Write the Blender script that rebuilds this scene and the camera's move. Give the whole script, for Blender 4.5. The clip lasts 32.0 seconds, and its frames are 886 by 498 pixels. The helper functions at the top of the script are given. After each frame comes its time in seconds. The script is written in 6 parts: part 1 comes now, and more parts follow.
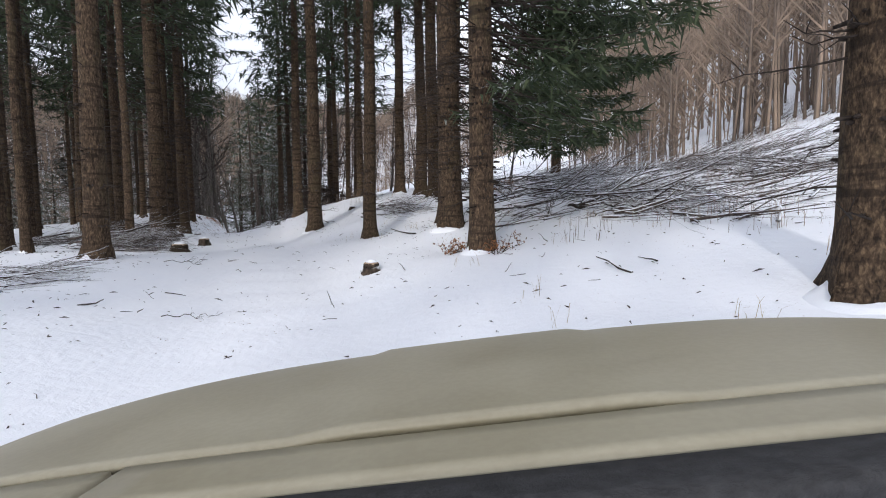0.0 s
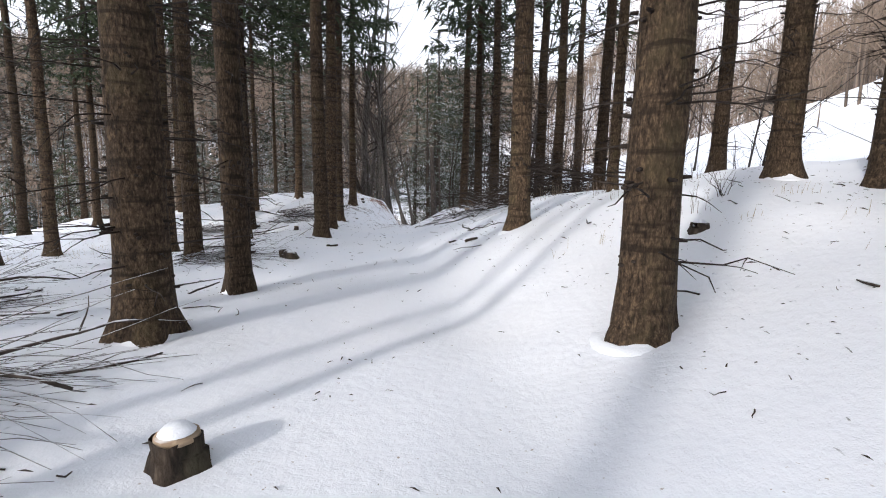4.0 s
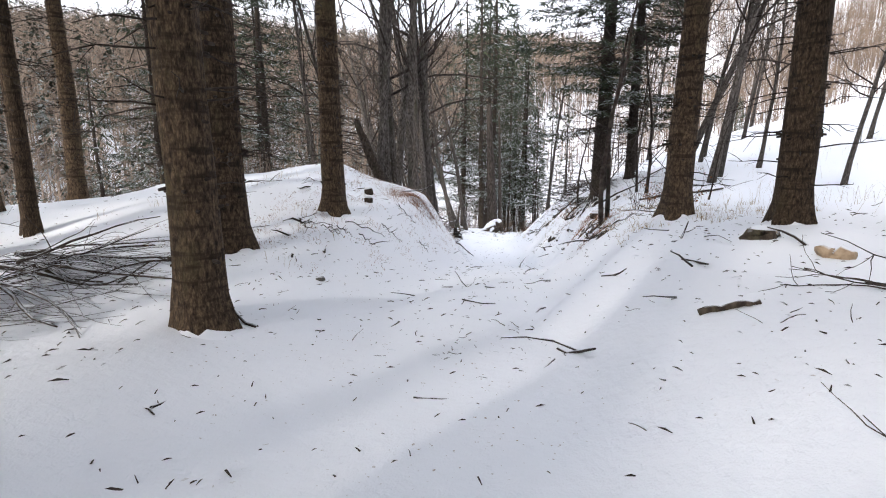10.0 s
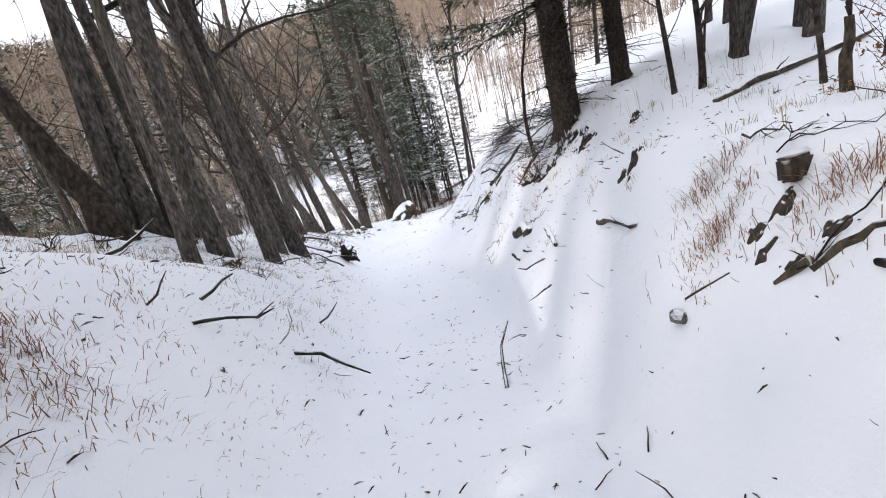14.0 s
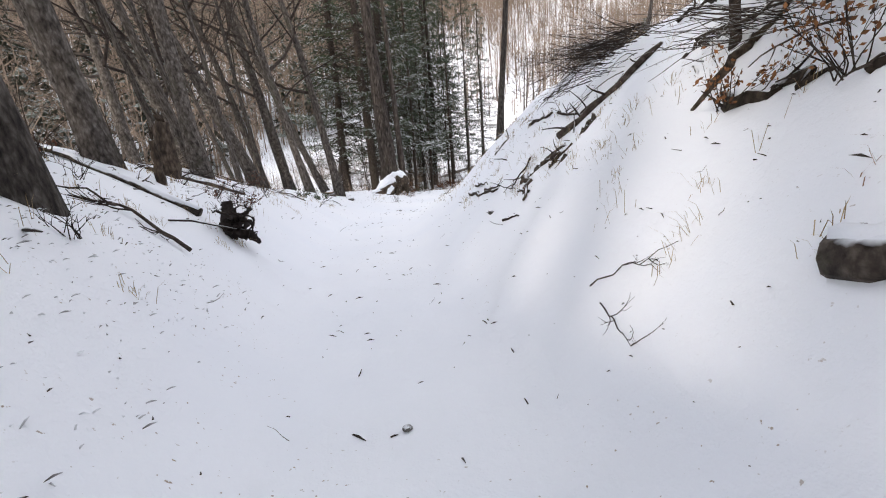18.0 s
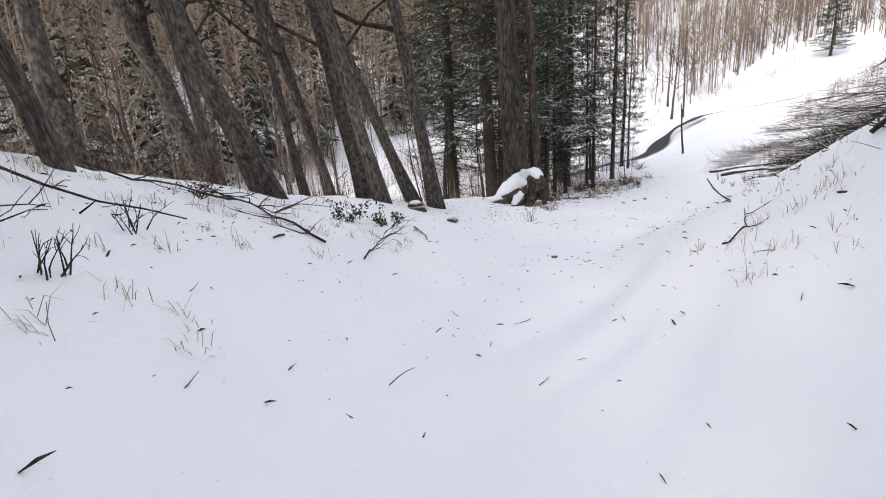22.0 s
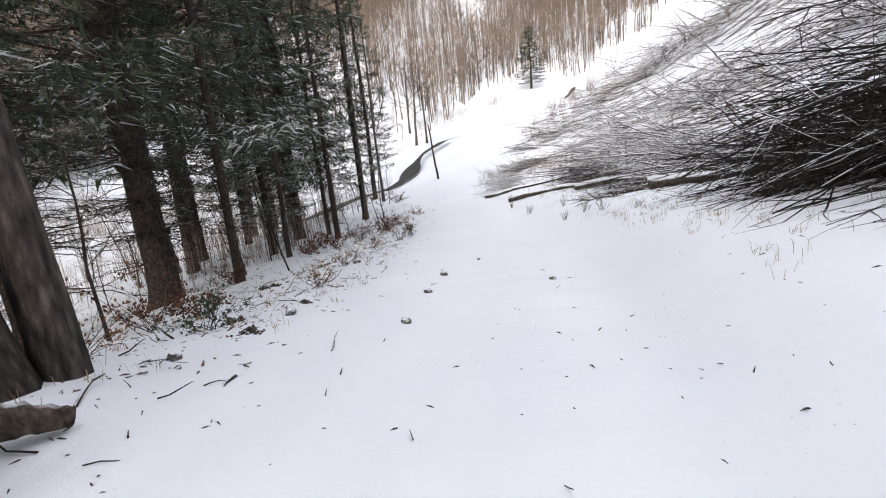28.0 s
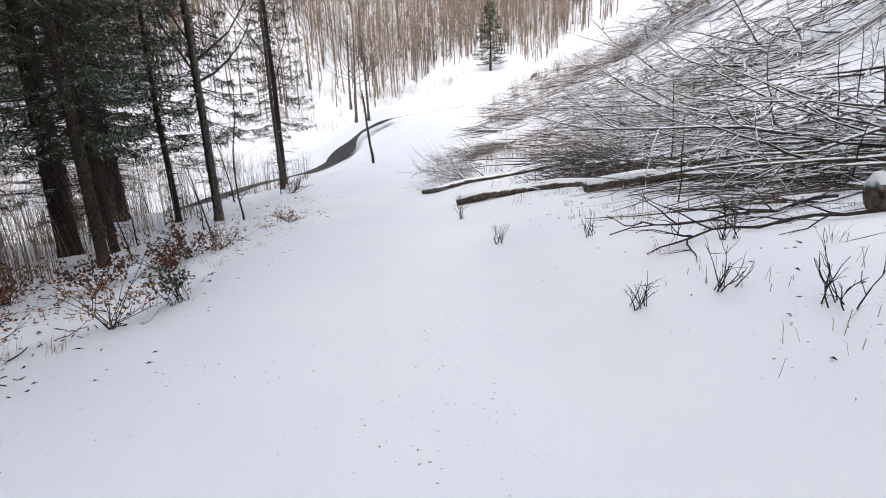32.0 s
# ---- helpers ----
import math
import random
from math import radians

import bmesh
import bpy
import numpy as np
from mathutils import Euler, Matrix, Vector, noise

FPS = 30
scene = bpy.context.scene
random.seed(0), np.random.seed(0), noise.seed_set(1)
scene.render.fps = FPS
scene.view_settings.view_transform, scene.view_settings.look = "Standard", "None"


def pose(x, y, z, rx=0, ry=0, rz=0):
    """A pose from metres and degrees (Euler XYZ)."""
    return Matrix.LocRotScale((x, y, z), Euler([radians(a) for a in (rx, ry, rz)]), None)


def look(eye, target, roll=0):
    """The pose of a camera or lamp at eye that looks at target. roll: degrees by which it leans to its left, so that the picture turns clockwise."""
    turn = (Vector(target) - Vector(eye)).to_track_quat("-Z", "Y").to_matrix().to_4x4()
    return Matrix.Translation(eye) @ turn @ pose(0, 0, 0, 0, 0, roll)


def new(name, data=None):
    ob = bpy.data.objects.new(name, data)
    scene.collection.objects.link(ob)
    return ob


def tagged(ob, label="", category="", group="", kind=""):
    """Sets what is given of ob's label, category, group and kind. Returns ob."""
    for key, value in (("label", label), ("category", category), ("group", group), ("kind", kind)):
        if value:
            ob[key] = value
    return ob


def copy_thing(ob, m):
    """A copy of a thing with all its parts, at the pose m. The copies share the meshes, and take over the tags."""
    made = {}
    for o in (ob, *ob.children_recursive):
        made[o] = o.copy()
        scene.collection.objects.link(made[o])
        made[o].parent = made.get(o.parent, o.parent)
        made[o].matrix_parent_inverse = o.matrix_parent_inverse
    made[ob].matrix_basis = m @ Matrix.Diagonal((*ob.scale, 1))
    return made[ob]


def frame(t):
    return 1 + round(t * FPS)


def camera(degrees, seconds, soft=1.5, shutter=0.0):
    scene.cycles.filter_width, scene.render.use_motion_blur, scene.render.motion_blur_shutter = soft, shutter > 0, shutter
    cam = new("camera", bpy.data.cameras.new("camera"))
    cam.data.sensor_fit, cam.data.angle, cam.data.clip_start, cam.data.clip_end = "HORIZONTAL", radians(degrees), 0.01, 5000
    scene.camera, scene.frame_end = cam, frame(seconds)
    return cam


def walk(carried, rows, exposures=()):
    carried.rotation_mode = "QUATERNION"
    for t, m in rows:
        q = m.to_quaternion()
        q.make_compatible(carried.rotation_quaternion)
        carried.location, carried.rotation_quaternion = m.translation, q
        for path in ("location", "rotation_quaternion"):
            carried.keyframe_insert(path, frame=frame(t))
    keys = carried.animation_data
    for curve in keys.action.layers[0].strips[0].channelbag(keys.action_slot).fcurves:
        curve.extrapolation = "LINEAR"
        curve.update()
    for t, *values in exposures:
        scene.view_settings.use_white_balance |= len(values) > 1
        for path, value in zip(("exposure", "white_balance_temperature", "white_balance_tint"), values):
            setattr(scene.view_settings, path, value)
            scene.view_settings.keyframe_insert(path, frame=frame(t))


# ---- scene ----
cam = camera(86.5, 32.0, 1.05)
PATH = [
    (0, (0.0, 0.0, 1.65), (0.0, 1.995, 1.509), -0.4),
    (0.5, (-0.519, 1.56, 1.755), (-0.697, 3.546, 1.592), -0.9),
    (1, (-1.066, 3.117, 1.86), (-1.407, 5.079, 1.674), -0.3),
    (1.5, (-1.653, 4.661, 1.955), (-2.132, 6.591, 1.742), -0.4),
    (2, (-2.262, 6.186, 2.041), (-2.828, 8.093, 1.834), -0.3),
    (2.5, (-2.884, 7.698, 2.141), (-3.506, 9.587, 1.933), 0.7),
    (3, (-3.514, 9.193, 2.257), (-4.182, 11.064, 2.026), 1.3),
    (3.5, (-4.15, 10.663, 2.376), (-4.815, 12.534, 2.138), 1.4),
    (5.5, (-6.833, 16.307, 2.511), (-7.636, 18.11, 2.191), -1.7),
    (6, (-7.588, 17.686, 2.504), (-8.449, 19.465, 2.198), -1.3),
    (6.5, (-8.356, 19.057, 2.495), (-9.25, 20.817, 2.172), -0.8),
    (7, (-9.136, 20.413, 2.483), (-10.047, 22.161, 2.143), -0.7),
    (7.5, (-9.916, 21.757, 2.478), (-10.826, 23.508, 2.153), 0.5),
    (8, (-10.675, 23.105, 2.453), (-11.579, 24.861, 2.136), 1.5),
    (8.5, (-11.376, 24.495, 2.408), (-12.245, 26.264, 2.069), 2.3),
    (9, (-12.042, 25.905, 2.366), (-12.872, 27.69, 2.016), 0.9),
    (9.5, (-12.712, 27.319, 2.332), (-13.523, 29.114, 1.985), 0.7),
    (10, (-13.395, 28.727, 2.306), (-14.212, 30.519, 1.955), 0.2),
    (10.5, (-14.066, 30.115, 2.279), (-14.895, 31.899, 1.919), -0.3),
    (11, (-14.695, 31.451, 2.251), (-15.531, 33.229, 1.873), -0.8),
    (11.5, (-15.244, 32.738, 2.222), (-16.087, 34.516, 1.867), -1.6),
    (12, (-15.672, 34.009, 2.185), (-16.503, 35.8, 1.865), -3.4),
    (12.5, (-15.969, 35.256, 2.118), (-16.752, 37.068, 1.798), -7.5),
    (13, (-16.166, 36.446, 2.013), (-16.843, 38.288, 1.629), -10.1),
    (13.5, (-16.3, 37.532, 1.874), (-16.888, 39.392, 1.434), -13.3),
    (14, (-16.412, 38.527, 1.739), (-16.922, 40.4, 1.254), -14.3),
    (14.5, (-16.55, 39.485, 1.601), (-16.98, 41.362, 1.062), -13.3),
    (16.5, (-17.895, 43.552, 0.244), (-18.111, 45.471, -0.275), -4.3),
    (17, (-18.089, 44.328, 0.126), (-18.36, 46.233, -0.419), -3.4),
    (17.5, (-18.352, 45.174, 0.023), (-18.727, 47.062, -0.522), -3.6),
    (18, (-18.671, 46.131, -0.092), (-19.133, 48.003, -0.623), -4.1),
    (18.5, (-19.041, 47.187, -0.217), (-19.57, 49.041, -0.746), -4.2),
    (19, (-19.43, 48.239, -0.332), (-20.023, 50.078, -0.845), -4.8),
    (19.5, (-19.875, 49.323, -0.43), (-20.537, 51.146, -0.918), -4.9),
    (20, (-20.364, 50.475, -0.53), (-21.087, 52.277, -1.009), -5.2),
    (20.5, (-20.901, 51.638, -0.632), (-21.69, 53.412, -1.111), -4.9),
    (21, (-21.462, 52.802, -0.74), (-22.301, 54.548, -1.237), -4.0),
    (21.5, (-22.024, 53.968, -0.856), (-22.892, 55.692, -1.379), -3.4),
    (22, (-22.557, 55.155, -0.977), (-23.435, 56.876, -1.496), -3.7),
    (22.5, (-23.035, 56.366, -1.093), (-23.895, 58.099, -1.597), -4.2),
    (23, (-23.463, 57.593, -1.202), (-24.245, 59.365, -1.702), -4.8),
    (23.5, (-23.862, 58.823, -1.306), (-24.542, 60.634, -1.813), -4.5),
    (24, (-24.222, 60.047, -1.414), (-24.797, 61.892, -1.927), -4.7),
    (24.5, (-24.542, 61.255, -1.537), (-25.047, 63.121, -2.053), -4.4),
    (26.5, (-24.6, 65.759, -2.085), (-24.772, 67.695, -2.556), -3.5),
    (27, (-24.474, 66.971, -2.184), (-24.548, 68.918, -2.634), -4.4),
    (27.5, (-24.315, 68.19, -2.289), (-24.321, 70.141, -2.731), -5.2),
    (28, (-24.091, 69.398, -2.393), (-24.031, 71.346, -2.844), -5.8),
    (28.5, (-23.791, 70.578, -2.5), (-23.606, 72.515, -2.962), -6.0),
    (29, (-23.466, 71.748, -2.622), (-23.154, 73.665, -3.1), -5.5),
    (29.5, (-23.134, 72.915, -2.75), (-22.737, 74.813, -3.241), -5.0),
    (30, (-22.838, 74.114, -2.88), (-22.373, 75.995, -3.375), -3.2),
    (30.5, (-22.597, 75.354, -3.007), (-22.108, 77.229, -3.502), -2.3),
    (31, (-22.428, 76.633, -3.14), (-21.963, 78.514, -3.637), -1.3),
    (31.5, (-22.294, 77.929, -3.29), (-21.903, 79.827, -3.783), -0.4),
    (32, (-22.165, 79.228, -3.452), (-21.904, 81.143, -3.967), -2.2),
]
walk(cam, [(t, look(eye, target, roll)) for t, eye, target, roll in PATH], [(0, -0.33, 5850, 11.5), (1.3, -0.3, 5900, 11.5), (3, 0.14, 5950, 11), (5.8, 0.12, 6000, 11), (8, 0.38, 6050, 11), (12, 0.36, 6150, 11.5), (14, 0.32, 6150, 11.5), (18, 0.1, 6300, 11.5), (22, -0.16, 6300, 11.5), (27, -0.12, 6300, 11), (32, -0.25, 6200, 11)])

# ---- sky, sun and exposure ----
SUN_TO = Vector((-0.30, -0.95, 0.0)).normalized()
SUN_UP = radians(22)
world = bpy.data.worlds.new("winter_sky")
scene.world = world
world.use_nodes = True
wn = world.node_tree.nodes
wl = world.node_tree.links
sky = wn.new("ShaderNodeTexSky")
sky.sky_type = "NISHITA"
sky.sun_disc = False
sky.sun_elevation = SUN_UP
sky.sun_rotation = math.atan2(SUN_TO.x, SUN_TO.y)
sky.dust_density = 4.0
sky.air_density = 1.0
veil = wn.new("ShaderNodeMix")
veil.data_type = "RGBA"
veil.inputs["Factor"].default_value = 0.72
veil.inputs[7].default_value = (13.4, 13.2, 13.3, 1)
wl.new(sky.outputs[0], veil.inputs[6])
wl.new(veil.outputs[2], wn["Background"].inputs[0])
wn["Background"].inputs[1].default_value = 0.145
sun = bpy.data.lights.new("sun", "SUN")
sun.energy = 2.6
sun.angle = radians(2.2)
sun.color = (1.0, 0.90, 0.76)
sun_ob = new("sun", sun)
sun_ob.matrix_world = look((0, 0, 60), Vector((0, 0, 60)) - Vector((SUN_TO.x * math.cos(SUN_UP), SUN_TO.y * math.cos(SUN_UP), math.sin(SUN_UP))))

# ---- materials ----
def material(name, rough=0.8, metal=0.0):
    m = bpy.data.materials.new(name)
    m.use_nodes = True
    n, l = m.node_tree.nodes, m.node_tree.links
    b = n["Principled BSDF"]
    b.inputs["Roughness"].default_value = rough
    b.inputs["Metallic"].default_value = metal
    return m, n, l, b


def coords(n, l, scale=(1, 1, 1), kind="Object"):
    c = n.new("ShaderNodeTexCoord")
    g = n.new("ShaderNodeMapping")
    g.inputs["Scale"].default_value = scale
    l.new(c.outputs[kind], g.inputs[0])
    return g.outputs[0]


def noise_of(n, l, where, scale, detail=4.0, rough=0.55):
    t = n.new("ShaderNodeTexNoise")
    t.inputs["Scale"].default_value = scale
    t.inputs["Detail"].default_value = detail
    t.inputs["Roughness"].default_value = rough
    l.new(where, t.inputs["Vector"])
    return t.outputs["Fac"]


def n_color(n, l, where, scale):
    t = n.new("ShaderNodeTexNoise")
    t.inputs["Scale"].default_value = scale
    l.new(where, t.inputs["Vector"])
    return t.outputs["Color"]


def ramp(n, l, fac, stops):
    r = n.new("ShaderNodeValToRGB")
    while len(r.color_ramp.elements) < len(stops):
        r.color_ramp.elements.new(0.5)
    for e, (at, col) in zip(r.color_ramp.elements, stops):
        e.position, e.color = at, (*col, 1)
    l.new(fac, r.inputs[0])
    return r.outputs[0]


def mixed(n, l, fac, a, b, kind="MIX"):
    x = n.new("ShaderNodeMix")
    x.data_type, x.blend_type = "RGBA", kind
    if isinstance(fac, float):
        x.inputs["Factor"].default_value = fac
    else:
        l.new(fac, x.inputs["Factor"])
    for slot, v in ((6, a), (7, b)):
        if isinstance(v, tuple):
            x.inputs[slot].default_value = (*v, 1)
        else:
            l.new(v, x.inputs[slot])
    return x.outputs[2]


def bumped(n, l, b, height, strength, distance):
    u = n.new("ShaderNodeBump")
    u.inputs["Strength"].default_value = strength
    u.inputs["Distance"].default_value = distance
    l.new(height, u.inputs["Height"])
    l.new(u.outputs[0], b.inputs["Normal"])


def dusted(n, l, colour, low, high, where, amount=1.0):
    """Snow that lies on what faces up."""
    g = n.new("ShaderNodeNewGeometry")
    s = n.new("ShaderNodeSeparateXYZ")
    l.new(g.outputs["Normal"], s.inputs[0])
    patch = noise_of(n, l, where, 5.0, 3)
    add = n.new("ShaderNodeMath")
    add.operation = "ADD"
    l.new(s.outputs["Z"], add.inputs[0])
    l.new(patch, add.inputs[1])
    r = n.new("ShaderNodeMapRange")
    r.inputs["From Min"].default_value, r.inputs["From Max"].default_value = low, high
    r.inputs["To Max"].default_value = amount
    l.new(add.outputs[0], r.inputs["Value"])
    return mixed(n, l, r.outputs[0], colour, (0.80, 0.83, 0.88))


def snow_material():
    m, n, l, b = material("snow", 0.55)
    w = coords(n, l)
    big = noise_of(n, l, w, 0.35, 5)
    fine = noise_of(n, l, w, 9.0, 6, 0.6)
    grain = noise_of(n, l, w, 70.0, 3)
    base = ramp(n, l, big, [(0.3, (0.79, 0.82, 0.88)), (0.7, (0.85, 0.87, 0.91))])
    litter = noise_of(n, l, w, 26.0, 2, 0.5)
    where_litter = noise_of(n, l, w, 0.45, 3)
    speck = n.new("ShaderNodeMath")
    speck.operation = "MULTIPLY"
    l.new(ramp(n, l, litter, [(0.70, (0, 0, 0)), (0.75, (1, 1, 1))]), speck.inputs[0])
    l.new(ramp(n, l, where_litter, [(0.5, (0, 0, 0)), (0.62, (1, 1, 1))]), speck.inputs[1])
    l.new(mixed(n, l, speck.outputs[0], base, (0.30, 0.24, 0.19)), b.inputs["Base Color"])
    b.inputs["Specular IOR Level"].default_value = 0.3
    both = n.new("ShaderNodeMath")
    both.operation = "MULTIPLY_ADD"
    l.new(grain, both.inputs[0])
    both.inputs[1].default_value = 0.25
    l.new(fine, both.inputs[2])
    bumped(n, l, b, both.outputs[0], 0.35, 0.04)
    return m


def bark_material(name, dark, mid, light, moss, up=(1, 1, 0.22), scale=14.0, snow=None, bump=0.03, rings=False):
    m, n, l, b = material(name, 0.9)
    w = coords(n, l, up)
    info = n.new("ShaderNodeObjectInfo")
    shift = n.new("ShaderNodeVectorMath")
    shift.operation = "ADD"
    l.new(w, shift.inputs[0])
    l.new(info.outputs["Random"], shift.inputs[1])
    w = shift.outputs[0]
    cells = n.new("ShaderNodeTexVoronoi")
    cells.inputs["Scale"].default_value = scale * 1.6
    warp = n.new("ShaderNodeVectorMath")
    warp.operation = "MULTIPLY_ADD"
    l.new(n_color(n, l, w, scale * 0.7), warp.inputs[0])
    warp.inputs[1].default_value = (0.09, 0.09, 0.09)
    l.new(w, warp.inputs[2])
    l.new(warp.outputs[0], cells.inputs["Vector"])
    rough = noise_of(n, l, w, scale, 6, 0.65)
    join = n.new("ShaderNodeMath")
    join.operation = "MULTIPLY_ADD"
    l.new(cells.outputs["Distance"], join.inputs[0])
    join.inputs[1].default_value = -0.28
    l.new(rough, join.inputs[2])
    lift = n.new("ShaderNodeMath")
    lift.operation = "ADD"
    l.new(join.outputs[0], lift.inputs[0])
    lift.inputs[1].default_value = 0.12
    flake = lift.outputs[0]
    wide = noise_of(n, l, w, 3.0, 7, 0.7)
    col = ramp(n, l, flake, [(0.3, dark), (0.5, mid), (0.72, light)])
    col = mixed(n, l, ramp(n, l, wide, [(0.52, (0, 0, 0)), (0.7, (0.7, 0.7, 0.7))]), col, moss)
    if rings:
        band = noise_of(n, l, coords(n, l, (0.5, 0.5, 3.2)), 3.2, 3, 0.5)
        col = mixed(n, l, ramp(n, l, band, [(0.53, (0, 0, 0)), (0.63, (0.75, 0.75, 0.75))]), col, dark)
    tint = n.new("ShaderNodeHueSaturation")
    val = n.new("ShaderNodeMapRange")
    val.inputs["To Min"].default_value, val.inputs["To Max"].default_value = 0.65, 1.25
    l.new(info.outputs["Random"], val.inputs["Value"])
    l.new(val.outputs[0], tint.inputs["Value"])
    l.new(col, tint.inputs["Color"])
    col = tint.outputs[0]
    if snow:
        col = dusted(n, l, col, snow[0], snow[1], coords(n, l))
    l.new(col, b.inputs["Base Color"])
    b.inputs["Specular IOR Level"].default_value = 0.2
    bumped(n, l, b, flake, 0.9, bump)
    return m


def leaf_material(name, a, c, snow=None, rough=0.7):
    m, n, l, b = material(name, rough)
    g = n.new("ShaderNodeNewGeometry")
    col = ramp(n, l, g.outputs["Random Per Island"], [(0.0, a), (1.0, c)])
    if snow:
        col = dusted(n, l, col, snow[0], snow[1], coords(n, l), 0.85)
    l.new(col, b.inputs["Base Color"])
    b.inputs["Specular IOR Level"].default_value = 0.15
    return m


def paint_material():
    m, n, l, b = material("khaki_paint", 0.42)
    w = coords(n, l)
    dirt = noise_of(n, l, w, 3.0, 6, 0.6)
    fine = noise_of(n, l, w, 60.0, 4)
    col = ramp(n, l, dirt, [(0.35, (0.30, 0.27, 0.185)), (0.65, (0.36, 0.33, 0.24))])
    l.new(mixed(n, l, 0.12, col, ramp(n, l, fine, [(0.4, (0.24, 0.22, 0.16)), (0.6, (0.4, 0.37, 0.28))])), b.inputs["Base Color"])
    l.new(ramp(n, l, dirt, [(0.3, (0.34, 0.34, 0.34)), (0.7, (0.55, 0.55, 0.55))]), b.inputs["Roughness"])
    bumped(n, l, b, fine, 0.05, 0.002)
    return m


def plain_material(name, a, c, scale, rough, metal=0.0, snow=None):
    m, n, l, b = material(name, rough, metal)
    w = coords(n, l)
    t = noise_of(n, l, w, scale, 5)
    col = ramp(n, l, t, [(0.35, a), (0.65, c)])
    if snow:
        col = dusted(n, l, col, snow[0], snow[1], w)
    l.new(col, b.inputs["Base Color"])
    bumped(n, l, b, t, 0.5, 0.02)
    return m


SNOW = snow_material()
SPRUCE_BARK = bark_material("spruce_bark", (0.018, 0.0125, 0.009), (0.068, 0.046, 0.029), (0.165, 0.115, 0.07), (0.078, 0.062, 0.032), (1, 1, 0.35), 32.0, None, 0.03, True)
FIR_BARK = bark_material("fir_bark", (0.014, 0.011, 0.009), (0.042, 0.033, 0.027), (0.10, 0.08, 0.066), (0.055, 0.048, 0.031), (1, 1, 0.35), 30.0)
BEECH_BARK = bark_material("beech_bark", (0.028, 0.024, 0.021), (0.085, 0.073, 0.064), (0.19, 0.172, 0.155), (0.05, 0.05, 0.032), (1, 1, 0.4), 15.0, (1.55, 1.8), 0.02)
TWIG = bark_material("twig_bark", (0.017, 0.013, 0.011), (0.042, 0.032, 0.027), (0.085, 0.07, 0.06), (0.045, 0.042, 0.03), (1, 1, 1), 9.0, None, 0.004)
SNOWY_TWIG = bark_material("snowed_twig", (0.024, 0.018, 0.015), (0.055, 0.042, 0.036), (0.105, 0.088, 0.076), (0.08, 0.075, 0.055), (1, 1, 1), 9.0, (1.15, 1.5), 0.004)
LOG_BARK = bark_material("fallen_log_bark", (0.022, 0.017, 0.014), (0.07, 0.056, 0.046), (0.15, 0.125, 0.105), (0.10, 0.11, 0.06), (1, 1, 1), 10.0, (0.85, 1.1), 0.02)
SNOWED_LIMB = bark_material("snowed_limb", (0.035, 0.027, 0.022), (0.075, 0.058, 0.05), (0.13, 0.11, 0.095), (0.08, 0.075, 0.055), (1, 1, 1), 9.0, (0.75, 1.0), 0.004)
WET_TWIG = bark_material("wet_dark_twig", (0.012, 0.009, 0.008), (0.026, 0.02, 0.018), (0.05, 0.041, 0.036), (0.03, 0.026, 0.02), (1, 1, 1), 9.0, (1.5, 1.7), 0.004)
CUT_WOOD = plain_material("cut_wood", (0.28, 0.20, 0.13), (0.42, 0.32, 0.22), 18.0, 0.85, 0.0, (1.25, 1.5))
STUMP_WOOD = bark_material("stump_bark", (0.02, 0.016, 0.013), (0.06, 0.045, 0.034), (0.13, 0.10, 0.078), (0.06, 0.06, 0.035), (1, 1, 0.4), 12.0, (1.3, 1.6), 0.03)
NEEDLES = leaf_material("spruce_needles", (0.026, 0.038, 0.022), (0.07, 0.088, 0.045), (1.25, 1.6))
FAR_NEEDLES = leaf_material("fir_needles_snowed", (0.026, 0.038, 0.025), (0.07, 0.085, 0.05), (1.18, 1.6))
DISTANT_NEEDLES = leaf_material("distant_needles", (0.03, 0.04, 0.03), (0.075, 0.085, 0.06), (1.4, 1.8))
DEAD_LEAF = leaf_material("dead_leaves", (0.10, 0.045, 0.022), (0.30, 0.14, 0.06))
OLD_BARK = bark_material("old_furrowed_bark", (0.016, 0.013, 0.012), (0.05, 0.041, 0.035), (0.12, 0.10, 0.088), (0.06, 0.05, 0.035), (1, 1, 0.25), 9.0, (1.28, 1.5), 0.05)
GREEN_LEAF = leaf_material("evergreen_leaves", (0.02, 0.035, 0.015), (0.06, 0.07, 0.03), (1.3, 1.6), 0.4)
RUSSET_LEAF = leaf_material("dark_russet_leaves", (0.045, 0.022, 0.016), (0.15, 0.07, 0.042), (1.5, 1.8))
DRY_GRASS = leaf_material("dry_grass", (0.22, 0.15, 0.08), (0.42, 0.33, 0.2))
FERN = leaf_material("dead_fern", (0.16, 0.075, 0.04), (0.34, 0.185, 0.105))
EARTH = plain_material("bared_earth", (0.014, 0.011, 0.009), (0.06, 0.046, 0.036), 14.0, 0.95, 0.0, (1.28, 1.5))
STONE = plain_material("dark_stone", (0.035, 0.033, 0.03), (0.13, 0.12, 0.11), 6.0, 0.85, 0.0, (1.15, 1.45))
WATER, _n, _l, _b = material("creek_water", 0.6)
_b.inputs["Base Color"].default_value = (0.02, 0.018, 0.016, 1)
_b.inputs["Specular IOR Level"].default_value = 0.25
bumped(_n, _l, _b, noise_of(_n, _l, coords(_n, _l), 4.0, 3), 0.3, 0.03)
FAR_BARK = plain_material("distant_bark", (0.105, 0.08, 0.062), (0.28, 0.215, 0.165), 0.25, 0.9)
PAINT = paint_material()
